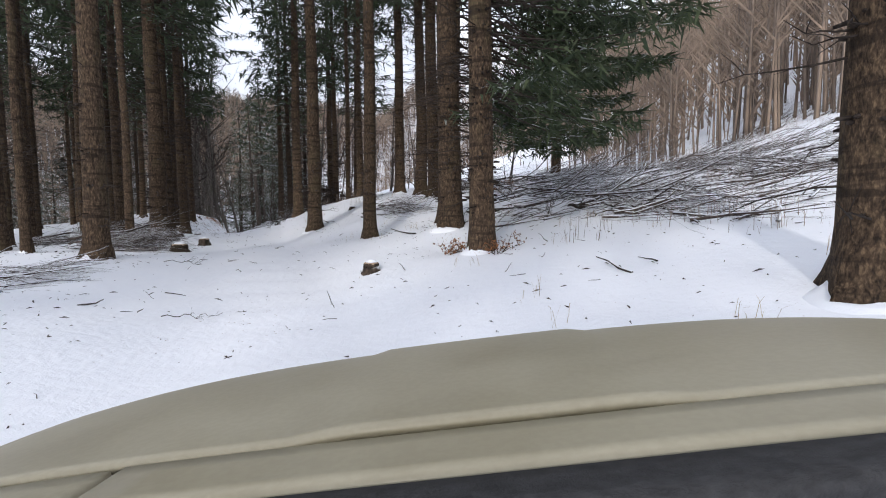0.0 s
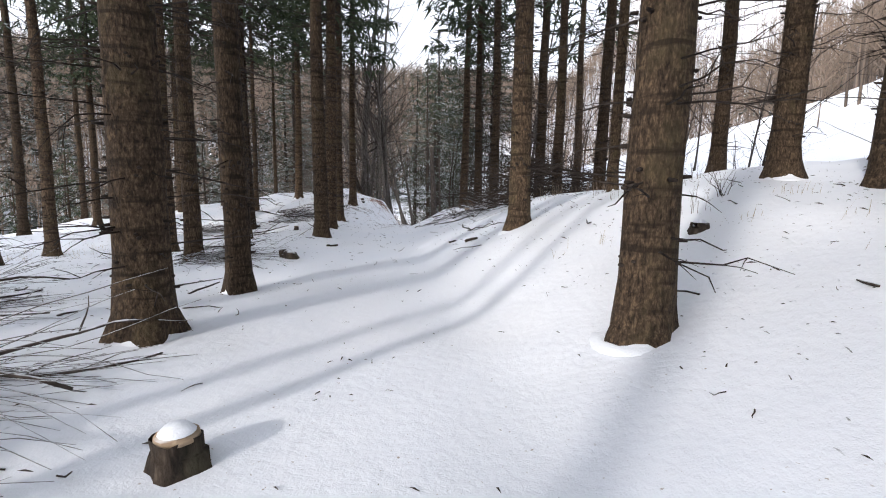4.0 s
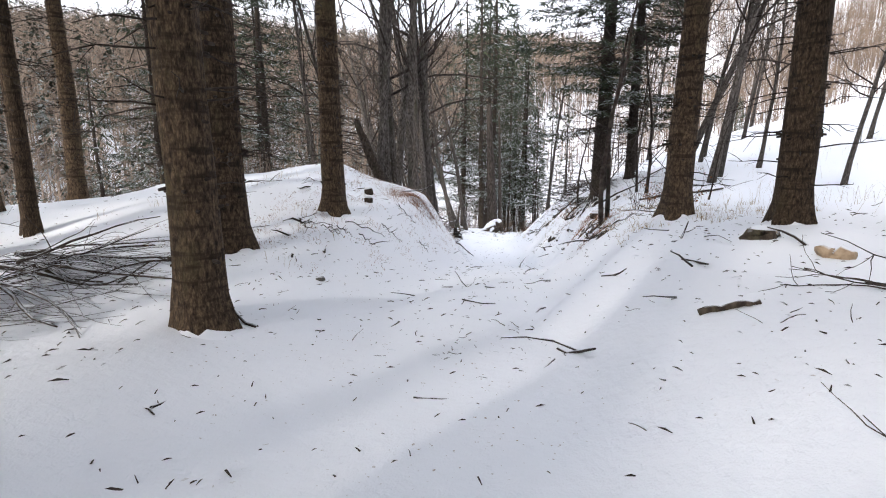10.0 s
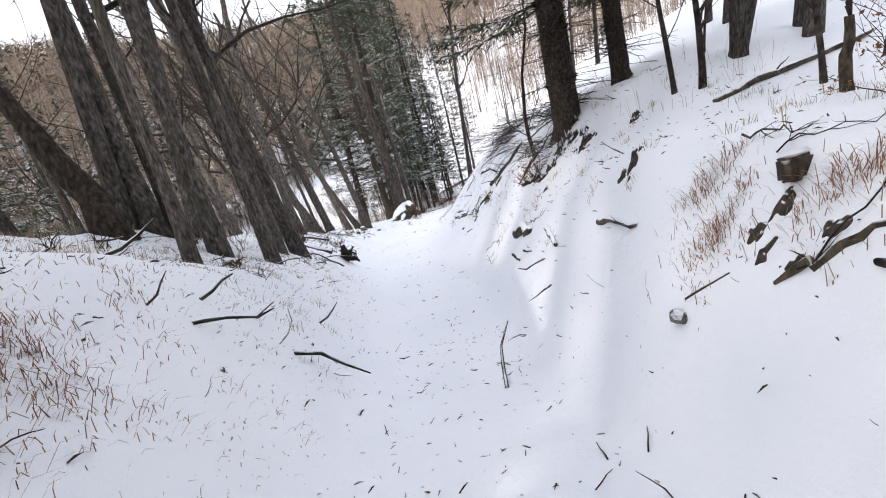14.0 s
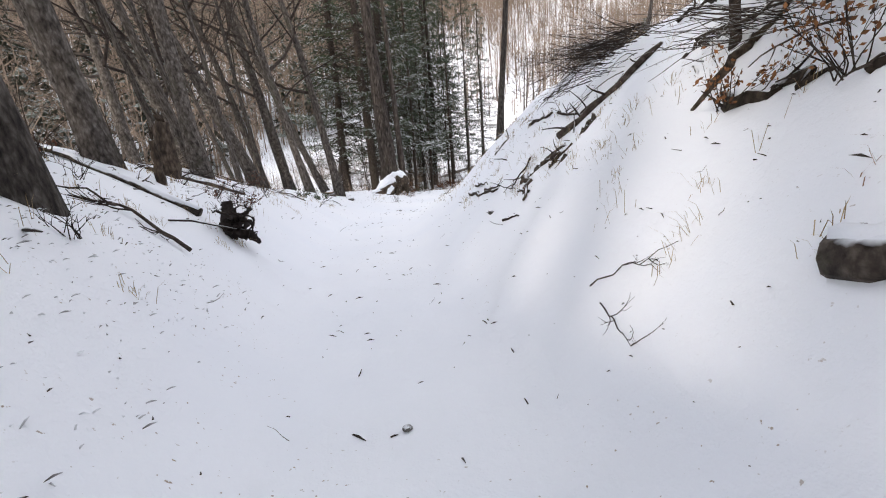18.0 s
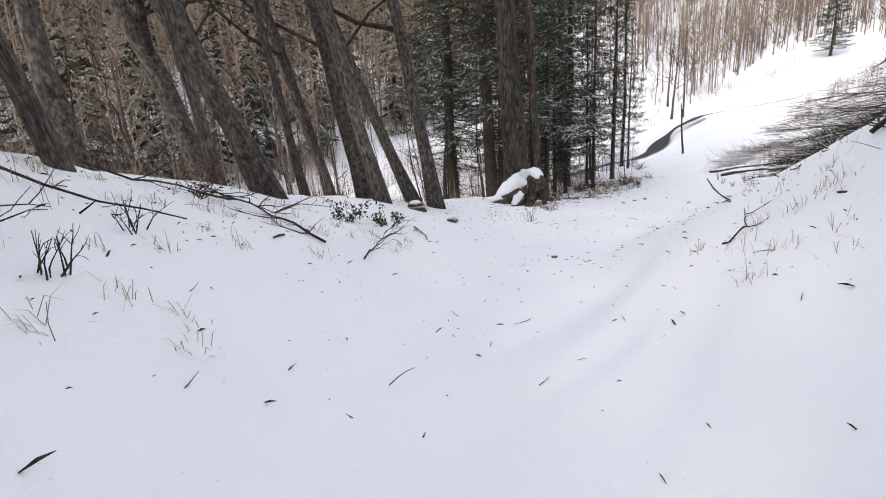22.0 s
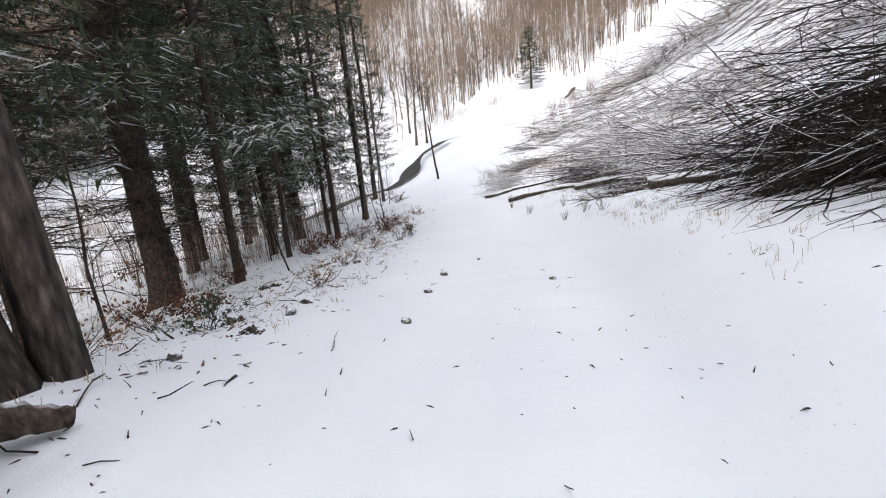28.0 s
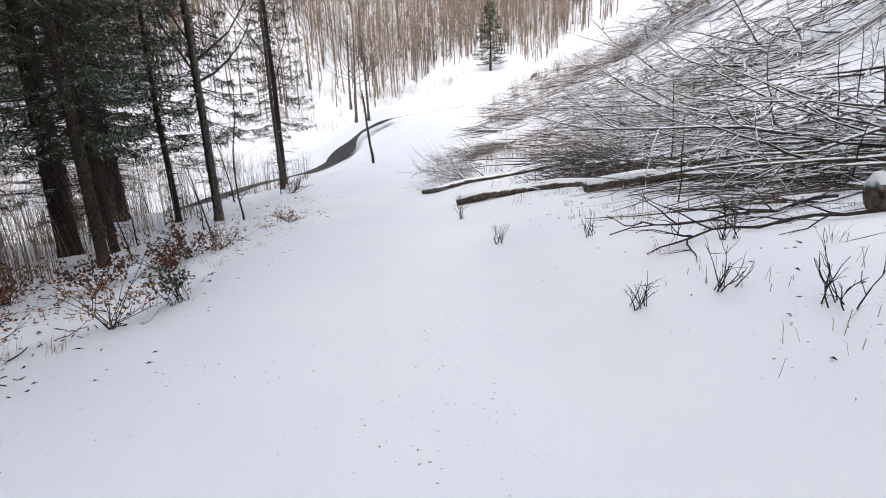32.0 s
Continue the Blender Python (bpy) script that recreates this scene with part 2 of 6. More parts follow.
RUBBER = plain_material("black_rubber", (0.012, 0.012, 0.013), (0.03, 0.03, 0.032), 40.0, 0.7)
STEEL = plain_material("dull_steel", (0.25, 0.25, 0.26), (0.4, 0.4, 0.42), 25.0, 0.4, 1.0)
LAMP_GLASS, _n, _l, _b = material("headlight_glass", 0.08)
_b.inputs["Base Color"].default_value = (0.75, 0.78, 0.8, 1)


# ---- mesh helpers ----
def quick_mesh(name, verts, faces, mat):
    """A mesh from arrays, all faces with the same number of corners."""
    me = bpy.data.meshes.new(name)
    verts, faces = np.asarray(verts, np.float32), np.asarray(faces, np.int32)
    n, k = faces.shape
    me.vertices.add(len(verts))
    me.vertices.foreach_set("co", verts.ravel())
    me.loops.add(n * k)
    me.loops.foreach_set("vertex_index", faces.ravel())
    me.polygons.add(n)
    me.polygons.foreach_set("loop_start", np.arange(n, dtype=np.int32) * k)
    me.materials.append(mat)
    me.update(calc_edges=True)
    return me


class Build:
    """Gathers vertices and faces of one mesh, with a material slot for each face."""

    def __init__(self):
        self.v, self.f, self.m = [], [], []
        self.count = 0

    def add(self, verts, faces, slot=0):
        base = self.count
        self.v.extend(verts)
        self.count += len(verts)
        self.f.extend([tuple(base + i for i in face) for face in faces])
        self.m.extend([slot] * len(faces))

    def tube(self, pts, radii, sides=5, slot=0, cap=True, wobble=None):
        pts = np.asarray(pts, float)
        way = np.gradient(pts, axis=0)
        way /= np.maximum(np.linalg.norm(way, axis=1), 1e-6)[:, None]
        ref = np.where(np.abs(way[:, 2:3]) > 0.9, [[1.0, 0, 0]], [[0, 0, 1.0]])
        a = np.cross(way, ref)
        a /= np.maximum(np.linalg.norm(a, axis=1), 1e-6)[:, None]
        b = np.cross(way, a)
        ang = np.arange(sides) * 2 * math.pi / sides
        r = np.asarray(radii, float)[:, None, None]
        if wobble is not None:
            r = r * wobble[:, :, None]
        ring = pts[:, None] + r * (a[:, None] * np.cos(ang)[None, :, None] + b[:, None] * np.sin(ang)[None, :, None])
        faces = []
        for i in range(len(pts) - 1):
            for j in range(sides):
                k = (j + 1) % sides
                faces.append((i * sides + j, i * sides + k, (i + 1) * sides + k, (i + 1) * sides + j))
        if cap:
            faces.append(tuple(range(sides - 1, -1, -1)))
            faces.append(tuple((len(pts) - 1) * sides + j for j in range(sides)))
        self.add(ring.reshape(-1, 3).tolist(), faces, slot)

    def mesh(self, name, mats, soft=True):
        me = bpy.data.meshes.new(name)
        me.from_pydata(self.v, [], self.f)
        for m in mats:
            me.materials.append(m)
        me.polygons.foreach_set("material_index", self.m)
        if soft:
            me.polygons.foreach_set("use_smooth", [True] * len(self.f))
        me.update()
        return me


def part(name, me, parent, label=""):
    ob = new(name, me)
    ob.parent = parent
    return tagged(ob, label)


def thing(name, label, category, group="", kind=""):
    ob = new(name)
    ob.empty_display_size = 0.2
    return tagged(ob, label, category, group, kind)


def box_build(b, size, at=(0, 0, 0), bevel=0.01, turn=None, slot=0):
    bm = bmesh.new()
    bmesh.ops.create_cube(bm, size=1)
    bmesh.ops.scale(bm, vec=size, verts=bm.verts)
    if bevel:
        bmesh.ops.bevel(bm, geom=bm.edges[:], offset=bevel, segments=2, affect="EDGES")
    if turn is not None:
        bmesh.ops.transform(bm, matrix=turn, verts=bm.verts)
    bmesh.ops.translate(bm, vec=at, verts=bm.verts)
    bm.verts.index_update()
    b.add([tuple(v.co) for v in bm.verts], [tuple(v.index for v in f.verts) for f in bm.faces], slot)
    bm.free()


# ---- the lie of the land: a forest road with its banks, a creek valley and far slopes ----
ROAD = np.array([
    (4, -26, -1.2), (1.2, -7, -0.5), (0, -0, 0), (-2.3, 6.2, 0.39),
    (-4.1, 10.7, 0.73), (-6.8, 16.3, 0.86), (-9.9, 21.8, 0.83), (-12.7, 27.3, 0.68),
    (-15.2, 32.7, 0.57), (-16.2, 36.4, 0.36), (-16.5, 39.5, -0.05), (-17.9, 43.6, -1.41),
    (-19, 47.2, -1.87), (-20.9, 51.6, -2.28), (-23, 56.4, -2.74), (-24.5, 61.3, -3.19),
    (-24.6, 65.8, -3.73), (-23.8, 70.6, -4.15), (-22.6, 75.4, -4.66), (-22.2, 79.2, -5.1),
    (-21.4, 88, -5.5), (-21, 98, -6.1), (-20.6, 110, -6.7), (-19.0, 121, -6.5), (-14, 138, -3),
    (-6, 156, 1.0), (4, 184, 7), (36, 250, 17)])
# station along the road, then the ground's height over the road at 2.5, 5, 10, 20 and 40 m
LEFT = np.array([
    (-20, 0.2, 0.2, 0, -0.3, -2), (0, 0.2, 0.3, 0.1, -0.3, -2), (13, 0.12, 0.2, -0.1, -0.4, -2), (22, -0.14, -0.08, -0.3, -0.7, -3),
    (31, 0.24, -0.28, -0.65, -0.45, -3), (36, 0.3, 0.1, -0.45, -0.2, -4), (41, 0.95, 1.6, 1.3, 0.8, -6), (46, 2.4, 3.15, 2.7, -0.6, -10),
    (51, 1.7, 3.25, 2.4, -4, -11), (56, 1.25, 2.65, 1.5, -5, -11), (63, 1.2, 2.2, 0.9, -5, -10), (67, 0.7, 1.3, 0.2, -5, -9),
    (73, 0.01, 0.6, -0.3, -3.98, -7), (80, 0.08, 0.12, -1.1, -3.2, -4), (92, 0.05, -0.3, -0.9, -1.8, -1), (107, 0, 0, -0.7, -0.6, 1)])
RIGHT = np.array([
    (-20, 0.3, 0.8, 1.5, 3, 7), (0, 0.5, 1.07, 1.8, 4, 9), (13, 0.28, 0.83, 1.68, 3.6, 8), (22, 0.7, 1.63, 2.5, 2.9, 4),
    (29, 0.39, 1.34, 1.92, 2, 2), (36, 0.59, 0.82, 1.3, 1, -1), (42, 1.19, 1.49, 1.8, 1.9, 2), (48, 2.3, 2.3, 2.5, 3.9, 7),
    (53, 1.5, 3.9, 4.6, 6.6, 12), (60, 1, 3.5, 5.8, 9, 16), (65, 0.9, 3.4, 5.4, 8, 15), (69, 0.9, 2.4, 4, 6, 12),
    (75, 0.4, 1.1, 2.6, 4.5, 11), (82, 0.73, 1.14, 2.2, 5.5, 13), (92, 0.45, 0.75, 1.2, 4.2, 14), (107, 0.3, 0.8, 1.8, 5, 16)])
CREEK = np.array([
    (60, 290, 26), (26, 214, 11), (6, 166, 2.6), (-6, 153.5, -0.9),
    (-19.6, 146.5, -2.6), (-23.6, 137.5, -4.2), (-25.8, 127, -6.0), (-27.2, 122.5, -6.8),
    (-31.5, 118, -7.3), (-37, 108, -8.2), (-42, 97, -9.2), (-48, 80, -10.9), (-58, 55, -14.5),
    (-76, 22, -18.5), (-100, -30, -23), (-140, -110, -28)])


def along(line, step):
    """Even points on a smoothed line: x, y, z, and the way on it."""
    gaps = np.r_[0, np.cumsum(np.hypot(*np.diff(line[:, :2], axis=0).T))]
    s = np.arange(0, gaps[-1], step)
    fine = np.stack([np.interp(s, gaps, line[:, k]) for k in range(3)], 1)
    width = int(3 / step) * 2 + 1
    kernel = np.hanning(width + 2)[1:-1]
    kernel /= kernel.sum()
    padded = np.pad(fine, ((width // 2, width // 2), (0, 0)), mode="reflect", reflect_type="odd")
    return np.stack([np.convolve(padded[:, k], kernel, "valid") for k in range(3)], 1), s


ROAD_LINE, ROAD_S = along(ROAD, 1.0)
ROAD_S = ROAD_S - ROAD_S[np.hypot(ROAD_LINE[:, 0], ROAD_LINE[:, 1]).argmin()]
ROAD_WAY = np.gradient(ROAD_LINE[:, :2], axis=0)
ROAD_WAY /= np.hypot(*ROAD_WAY.T)[:, None]
CREEK_LINE, CREEK_S = along(CREEK, 2.0)


def side(table, s, d):
    """Height over the road at station s and d metres out from its middle, on one side."""
    reach = np.array([1.1, 2.5, 5, 10, 20, 40])
    level = [np.zeros_like(s)] + [np.interp(s, table[:, 0], table[:, k]) for k in range(1, 6)]
    out = np.zeros(np.broadcast(s, d).shape)
    for k in range(5):
        u = np.clip((d - reach[k]) / (reach[k + 1] - reach[k]), 0, 1)
        out = out + (level[k + 1] - level[k]) * u
    return out


def smooth(u):
    u = np.clip(u, 0, 1)
    return u * u * (3 - 2 * u)


def ground_z(x, y):
    """The ground's height, with no small bumps, at arrays of x and y."""
    x, y = np.atleast_1d(np.asarray(x, float)), np.atleast_1d(np.asarray(y, float))
    out = np.empty(len(x))
    for a in range(0, len(x), 4000):
        px, py = x[a:a + 4000, None], y[a:a + 4000, None]
        dx, dy = px - ROAD_LINE[:, 0], py - ROAD_LINE[:, 1]
        r2 = dx * dx + dy * dy + 0.05
        near = np.sqrt(r2.min(1))
        w = (r2.min(1)[:, None] / r2) ** 4
        w /= w.sum(1)[:, None]
        across = (dx * ROAD_WAY[:, 1] - dy * ROAD_WAY[:, 0])
        s = (w * (ROAD_S + np.clip(dx * ROAD_WAY[:, 0] + dy * ROAD_WAY[:, 1], -2, 2))).sum(1)
        hand = (w * np.sign(across)).sum(1)
        d = near
        base = (w * ROAD_LINE[:, 2]).sum(1)
        to_right = smooth(hand / 2 + 0.5)
        z = base + side(RIGHT, s, d) * to_right + side(LEFT, s, d) * (1 - to_right)
        cx, cy = px - CREEK_LINE[:, 0], py - CREEK_LINE[:, 1]
        c2 = cx * cx + cy * cy + 0.05
        r = np.sqrt(c2.min(1))
        v = (c2.min(1)[:, None] / c2) ** 3
        v /= v.sum(1)[:, None]
        bed = (v * CREEK_LINE[:, 2]).sum(1)
        way = np.gradient(CREEK_LINE[:, :2], axis=0)
        beyond = smooth((v * np.sign(cx * way[:, 1] - cy * way[:, 0])).sum(1) / 2 + 0.5)
        rise = 0.06 * np.minimum(r, 12) + np.maximum(r - 12, 0) * (0.26 + 0.2 * beyond)
        far = bed + 90 * np.tanh(rise / 90) + np.where(hand > 0, 1, 0) * 0.22 * np.clip(d - 5, 0, 90)
        z = z + (far - z) * smooth((d - 14) / 40)
        z = z + (bed - z) * smooth((7 - r) / 5.5)
        z = z - 0.75 * smooth((2.2 - r) / 1.4) * smooth((118 - 0) / 1.0)
        z = z + 0.36 * np.maximum(0, py[:, 0] - 190) * smooth((px[:, 0] + 45) / 45)
        out[a:a + 4000] = z
    return out


def value_noise(x, y, size, seed):
    """Smooth noise from -1 to 1 on a grid of the given size."""
    gx, gy = x / size, y / size
    ix, iy = np.floor(gx).astype(int), np.floor(gy).astype(int)
    fx, fy = gx - ix, gy - iy
    fx, fy = fx * fx * (3 - 2 * fx), fy * fy * (3 - 2 * fy)

    def pick(a, b):
        h = np.sin(a * 127.1 + b * 311.7 + seed * 74.7) * 43758.5453
        return (h - np.floor(h)) * 2 - 1

    return (pick(ix, iy) * (1 - fx) + pick(ix + 1, iy) * fx) * (1 - fy) + (pick(ix, iy + 1) * (1 - fx) + pick(ix + 1, iy + 1) * fx) * fy


def road_gap(x, y):
    """How far from the road's middle, and on which side."""
    x, y = np.atleast_1d(np.asarray(x, float)), np.atleast_1d(np.asarray(y, float))
    d = np.empty(len(x))
    for a in range(0, len(x), 8000):
        dx, dy = x[a:a + 8000, None] - ROAD_LINE[:, 0], y[a:a + 8000, None] - ROAD_LINE[:, 1]
        k = (dx * dx + dy * dy).argmin(1)
        i = np.arange(len(k))
        d[a:a + 8000] = dx[i, k] * ROAD_WAY[k, 1] - dy[i, k] * ROAD_WAY[k, 0]
    return d


def bumpy_z(x, y):
    """The ground's height with its bumps and wheel ruts."""
    x, y = np.atleast_1d(np.asarray(x, float)), np.atleast_1d(np.asarray(y, float))
    z = ground_z(x, y)
    d = road_gap(x, y)
    off = smooth((np.abs(d) - 1.3) / 2.5)
    rough = 0.10 * value_noise(x, y, 2.3, 1) + 0.05 * value_noise(x, y, 0.9, 2) + 0.02 * value_noise(x, y, 0.4, 3)
    z = z + rough * (0.15 + 0.85 * off)
    lumpy = smooth((y - 46) / 4) * smooth((64 - y) / 4) * smooth((d - 2.2) / 1.5) * smooth((9 - d) / 3)
    z = z + lumpy * (0.11 * value_noise(x, y, 1.3, 12) + 0.07 * value_noise(x, y, 0.7, 13))
    far = smooth((np.abs(d) - 40) / 60)
    z = z + far * (4 * value_noise(x, y, 60, 4) + 1.5 * value_noise(x, y, 22, 5))
    rut = np.exp(-((np.abs(d + 0.1 * value_noise(x, y * 0 + x, 7, 6)) - 0.78) / 0.16) ** 2)
    return z - 0.02 * rut


def lines_of(lo, hi, a, b, step, grow):
    inner = np.arange(lo, hi + step / 2, step)
    left, right, s = [], [], step
    p = lo
    while p > a:
        s *= grow
        p -= s
        left.append(p)
    p, s = hi, step
    while p < b:
        s *= grow
        p += s
        right.append(p)
    return np.r_[left[::-1], inner, right]


def lay_ground():
    xs = lines_of(-42, 12, -520, 460, 0.32, 1.09)
    ys = lines_of(-6, 104, -330, 620, 0.32, 1.07)
    gx, gy = np.meshgrid(xs, ys)
    z = bumpy_z(gx.ravel(), gy.ravel())
    nx, ny = len(xs), len(ys)
    me = bpy.data.meshes.new("ground")
    v = np.stack([gx.ravel(), gy.ravel(), z], 1)
    i = np.arange(nx * ny).reshape(ny, nx)
    f = np.stack([i[:-1, :-1], i[:-1, 1:], i[1:, 1:], i[1:, :-1]], -1).reshape(-1, 4)
    me.from_pydata(v.tolist(), [], f.tolist())
    me.polygons.foreach_set("use_smooth", [True] * len(f))
    me.materials.append(SNOW)
    me.update()
    tagged(new("ground", me), "snow-covered forest floor, road and valley slopes", "ground", "", "structure")
    return xs, ys, z.reshape(ny, nx)


GRID_X, GRID_Y, GRID_Z = lay_ground()


def snow_z(x, y):
    """The height of the laid ground."""
    x, y = np.atleast_1d(np.asarray(x, float)), np.atleast_1d(np.asarray(y, float))
    i = np.clip(np.searchsorted(GRID_X, x) - 1, 0, len(GRID_X) - 2)
    j = np.clip(np.searchsorted(GRID_Y, y) - 1, 0, len(GRID_Y) - 2)
    u = (x - GRID_X[i]) / (GRID_X[i + 1] - GRID_X[i])
    v = (y - GRID_Y[j]) / (GRID_Y[j + 1] - GRID_Y[j])
    return (GRID_Z[j, i] * (1 - u) + GRID_Z[j, i + 1] * u) * (1 - v) + (GRID_Z[j + 1, i] * (1 - u) + GRID_Z[j + 1, i + 1] * u) * v


def stand(x, y):
    return float(snow_z(x, y)[0])


# ---- spruces: bare straight trunks with knots and dead twigs, crowns high up ----
def trunk_mesh(name, seed, tall, thick, flare, mat, sides=14):
    r = np.random.default_rng(seed)
    z = np.r_[-0.35, -0.05, 0.08, 0.2, 0.36, 0.6, 1.0, 1.5, np.arange(2.3, tall, 1.3), tall]
    rad = thick / 2 * (1 - 0.86 * np.clip(z - 1.3, 0, None) / tall) * (1 + flare * np.exp(-np.clip(z, 0, None) / 0.28))
    ang = np.arange(sides) * 2 * math.pi / sides
    lobes = r.uniform(0, 6.28, 3)
    wob = 1 + np.exp(-np.clip(z, 0, None) / 0.3)[:, None] * (0.20 * np.cos(4 * ang + lobes[0]) + 0.12 * np.cos(3 * ang + lobes[1])) + 0.03 * r.normal(size=(len(z), sides))
    bend = 0.02 * np.cumsum(r.normal(size=(len(z), 2)), 0) * np.clip(z / 6, 0, 1)[:, None]
    b = Build()
    b.tube(np.c_[bend, z], rad, sides, 0, True, wob)
    return b.mesh(name, [mat]), z, rad, bend


def stub_mesh(name, seed, tall, thick, low, high, count, reach):
    """Knots and dead twigs on the trunk."""
    r = np.random.default_rng(seed)
    b = Build()
    for k in range(count):
        z = low + (high - low) * (round(r.random() * 14) / 14 + r.normal() * 0.006) if k % 3 else r.uniform(low, high)
        a = r.uniform(0, 6.28)
        rad = thick / 2 * (1 - 0.86 * max(z - 1.3, 0) / tall) * 0.95
        long = r.uniform(0.03, 0.09) if r.random() < 0.55 else r.uniform(0.15, reach) * (0.5 + 0.5 * z / high)
        way = np.array([math.cos(a), math.sin(a), r.uniform(-0.25, 0.2)])
        start = np.array([math.cos(a) * rad, math.sin(a) * rad, z])
        if long < 0.1:
            b.tube([start, start + way * long], [0.022, 0.014], 5)
            continue
        n = 4
        pts = [start + way * long * i / n + np.array([0, 0, -0.10 * long * (i / n) ** 2]) + r.normal(size=3) * 0.012 * i for i in range(n + 1)]
        b.tube(pts, np.linspace(0.012, 0.003, n + 1), 3, 0, False)
        for q in range(int(long * 4)):
            i = r.integers(1, n)
            d = way + r.normal(size=3) * 0.6
            d /= np.linalg.norm(d)
            b.tube([pts[i], pts[i] + d * 0.12, pts[i] + d * 0.26 + np.array([0, 0, -0.03])], [0.005, 0.004, 0.002], 3, 0, False)
    return b.mesh(name, [TWIG])


def crown_mesh(name, seed, low, tall, reach, whorl, per, tufts, mat, size=0.4, droop=0.35, fine_to=8.5, arc=(0, 6.28)):
    """Whorls of drooping boughs; each bears side twigs set with small sprays of needles."""
    r = np.random.default_rng(seed)
    b = Build()
    V = []
    z = low
    while z < tall - 0.3:
        up = (z - low) / (tall - low)
        span = reach * (1 - up) ** 0.8 * (0.75 + 0.25 * min(1, up * 6)) + 0.25
        for k in range(per):
            if r.random() < 0.12:
                continue
            a = r.uniform(*arc)
            long = span * r.uniform(0.6, 1.15)
            way = np.array([math.cos(a), math.sin(a), 0.0])
            n = 4
            sag = droop * r.uniform(0.6, 1.4)
            h = z + r.uniform(-0.18, 0.18)
            line = np.array([way * long * t + np.array([0, 0, h + long * (-sag * t + 0.6 * sag * t ** 3)]) for t in np.linspace(0, 1, n + 1)])
            b.tube(line, np.linspace(0.022, 0.004, n + 1), 3, 1, False)
            fine = 1.0 if z < fine_to else 2.6
            m = max(5, int(tufts * long / reach / (1 if fine == 1.0 else 4.5)))
            t = 0.14 + 0.86 * np.sqrt(r.random(m))
            at = np.stack([np.interp(t, np.linspace(0, 1, n + 1), line[:, c]) for c in range(3)], 1)
            side = np.array([-way[1], way[0], 0])
            hand = np.where(r.random(m) < 0.5, -1.0, 1.0)
            fork = side * hand[:, None] + way * 0.85 + np.c_[np.zeros((m, 2)), -0.3 + 0.15 * r.normal(size=m)]
            fork /= np.linalg.norm(fork, axis=1)[:, None]
            reach_out = r.uniform(0, 1, m) * 0.42 * long * (1.1 - t)
            at = at + fork * reach_out[:, None] + np.c_[np.zeros((m, 2)), -0.25 * reach_out ** 2]
            out = fork + r.normal(size=(m, 3)) * 0.5 + np.c_[np.zeros((m, 2)), r.uniform(-0.5, 0.1, m)]
            out /= np.linalg.norm(out, axis=1)[:, None]
            ln = size * fine * r.uniform(0.5, 1.5, m)
            wd = np.cross(out, r.normal(size=(m, 3)) * 0.5 + np.array([0, 0, 1.0]))
            wd /= np.maximum(np.linalg.norm(wd, axis=1), 1e-6)[:, None]
            w = ln * r.uniform(0.05, 0.11, m)
            V.append(np.stack([at + wd * w[:, None], at + out * ln[:, None], at - wd * w[:, None]], 1).reshape(-1, 3))
        z += whorl * r.uniform(0.8, 1.2)
    V = np.concatenate(V)
    b.add(V.tolist(), [(3 * i, 3 * i + 1, 3 * i + 2) for i in range(len(V) // 3)], 0)
    return b.mesh(name, [mat, TWIG], False)


def snow_foot(seed):
    """Snow blown against one side of a trunk's foot."""
    r = np.random.default_rng(seed + 7)
    b = Build()
    m = 20
    ang = np.arange(m) * 2 * math.pi / m
    lee = 0.5 + 0.5 * np.cos(ang - r.uniform(0, 6.28)) + 0.25 * np.sin(3 * ang + r.uniform(0, 6))
    lee = np.clip(lee, 0, 1.2)
    v = []
    for q, (rad, h) in enumerate(((0.19, 0.15), (0.25, 0.09), (0.31, 0.045), (0.38, 0.01), (0.46, -0.25))):
        jag = 1 + (0.12 * r.normal(size=m) if q < 2 else 0.05 * r.normal(size=m))
        v += [(rad * math.cos(a), rad * math.sin(a), h * (0.35 + 0.75 * e) * j if h > 0 else h) for a, e, j in zip(ang, lee, jag)]
    b.add(v, [(i * m + j, i * m + (j + 1) % m, (i + 1) * m + (j + 1) % m, (i + 1) * m + j) for i in range(4) for j in range(m)])
    return b.mesh("snow_foot", [SNOW])


def spruce_kind(seed, low, reach, tufts, twigs, tall=21.0, per=6, whorl=0.5, label="tall spruce with a straight scaly brown trunk and dead lower twigs", arc=(0, 6.28)):
    """One spruce with a trunk 0.4 m thick, to be copied and scaled."""
    tree = thing("spruce_tree", label, "spruce tree", "spruces of the plantation")
    me, *_ = trunk_mesh("trunk", seed, tall, 0.4, 0.5, SPRUCE_BARK)
    part("trunk", me, tree)
    tagged(part("deadwood", stub_mesh("deadwood", seed + 50, tall, 0.4, 0.7, low + 1.5, twigs, 1.7), tree), "dead bare twigs and knots", "", "", "stuff")
    part("snow_foot", snow_foot(seed), tree, "drift of snow at the trunk's foot")
    part("crown", crown_mesh("crown", seed + 90, low, tall, reach, whorl, per, tufts, NEEDLES, 0.22, 0.35, 8.5, arc), tree, "dark green drooping needle boughs")
    return tree


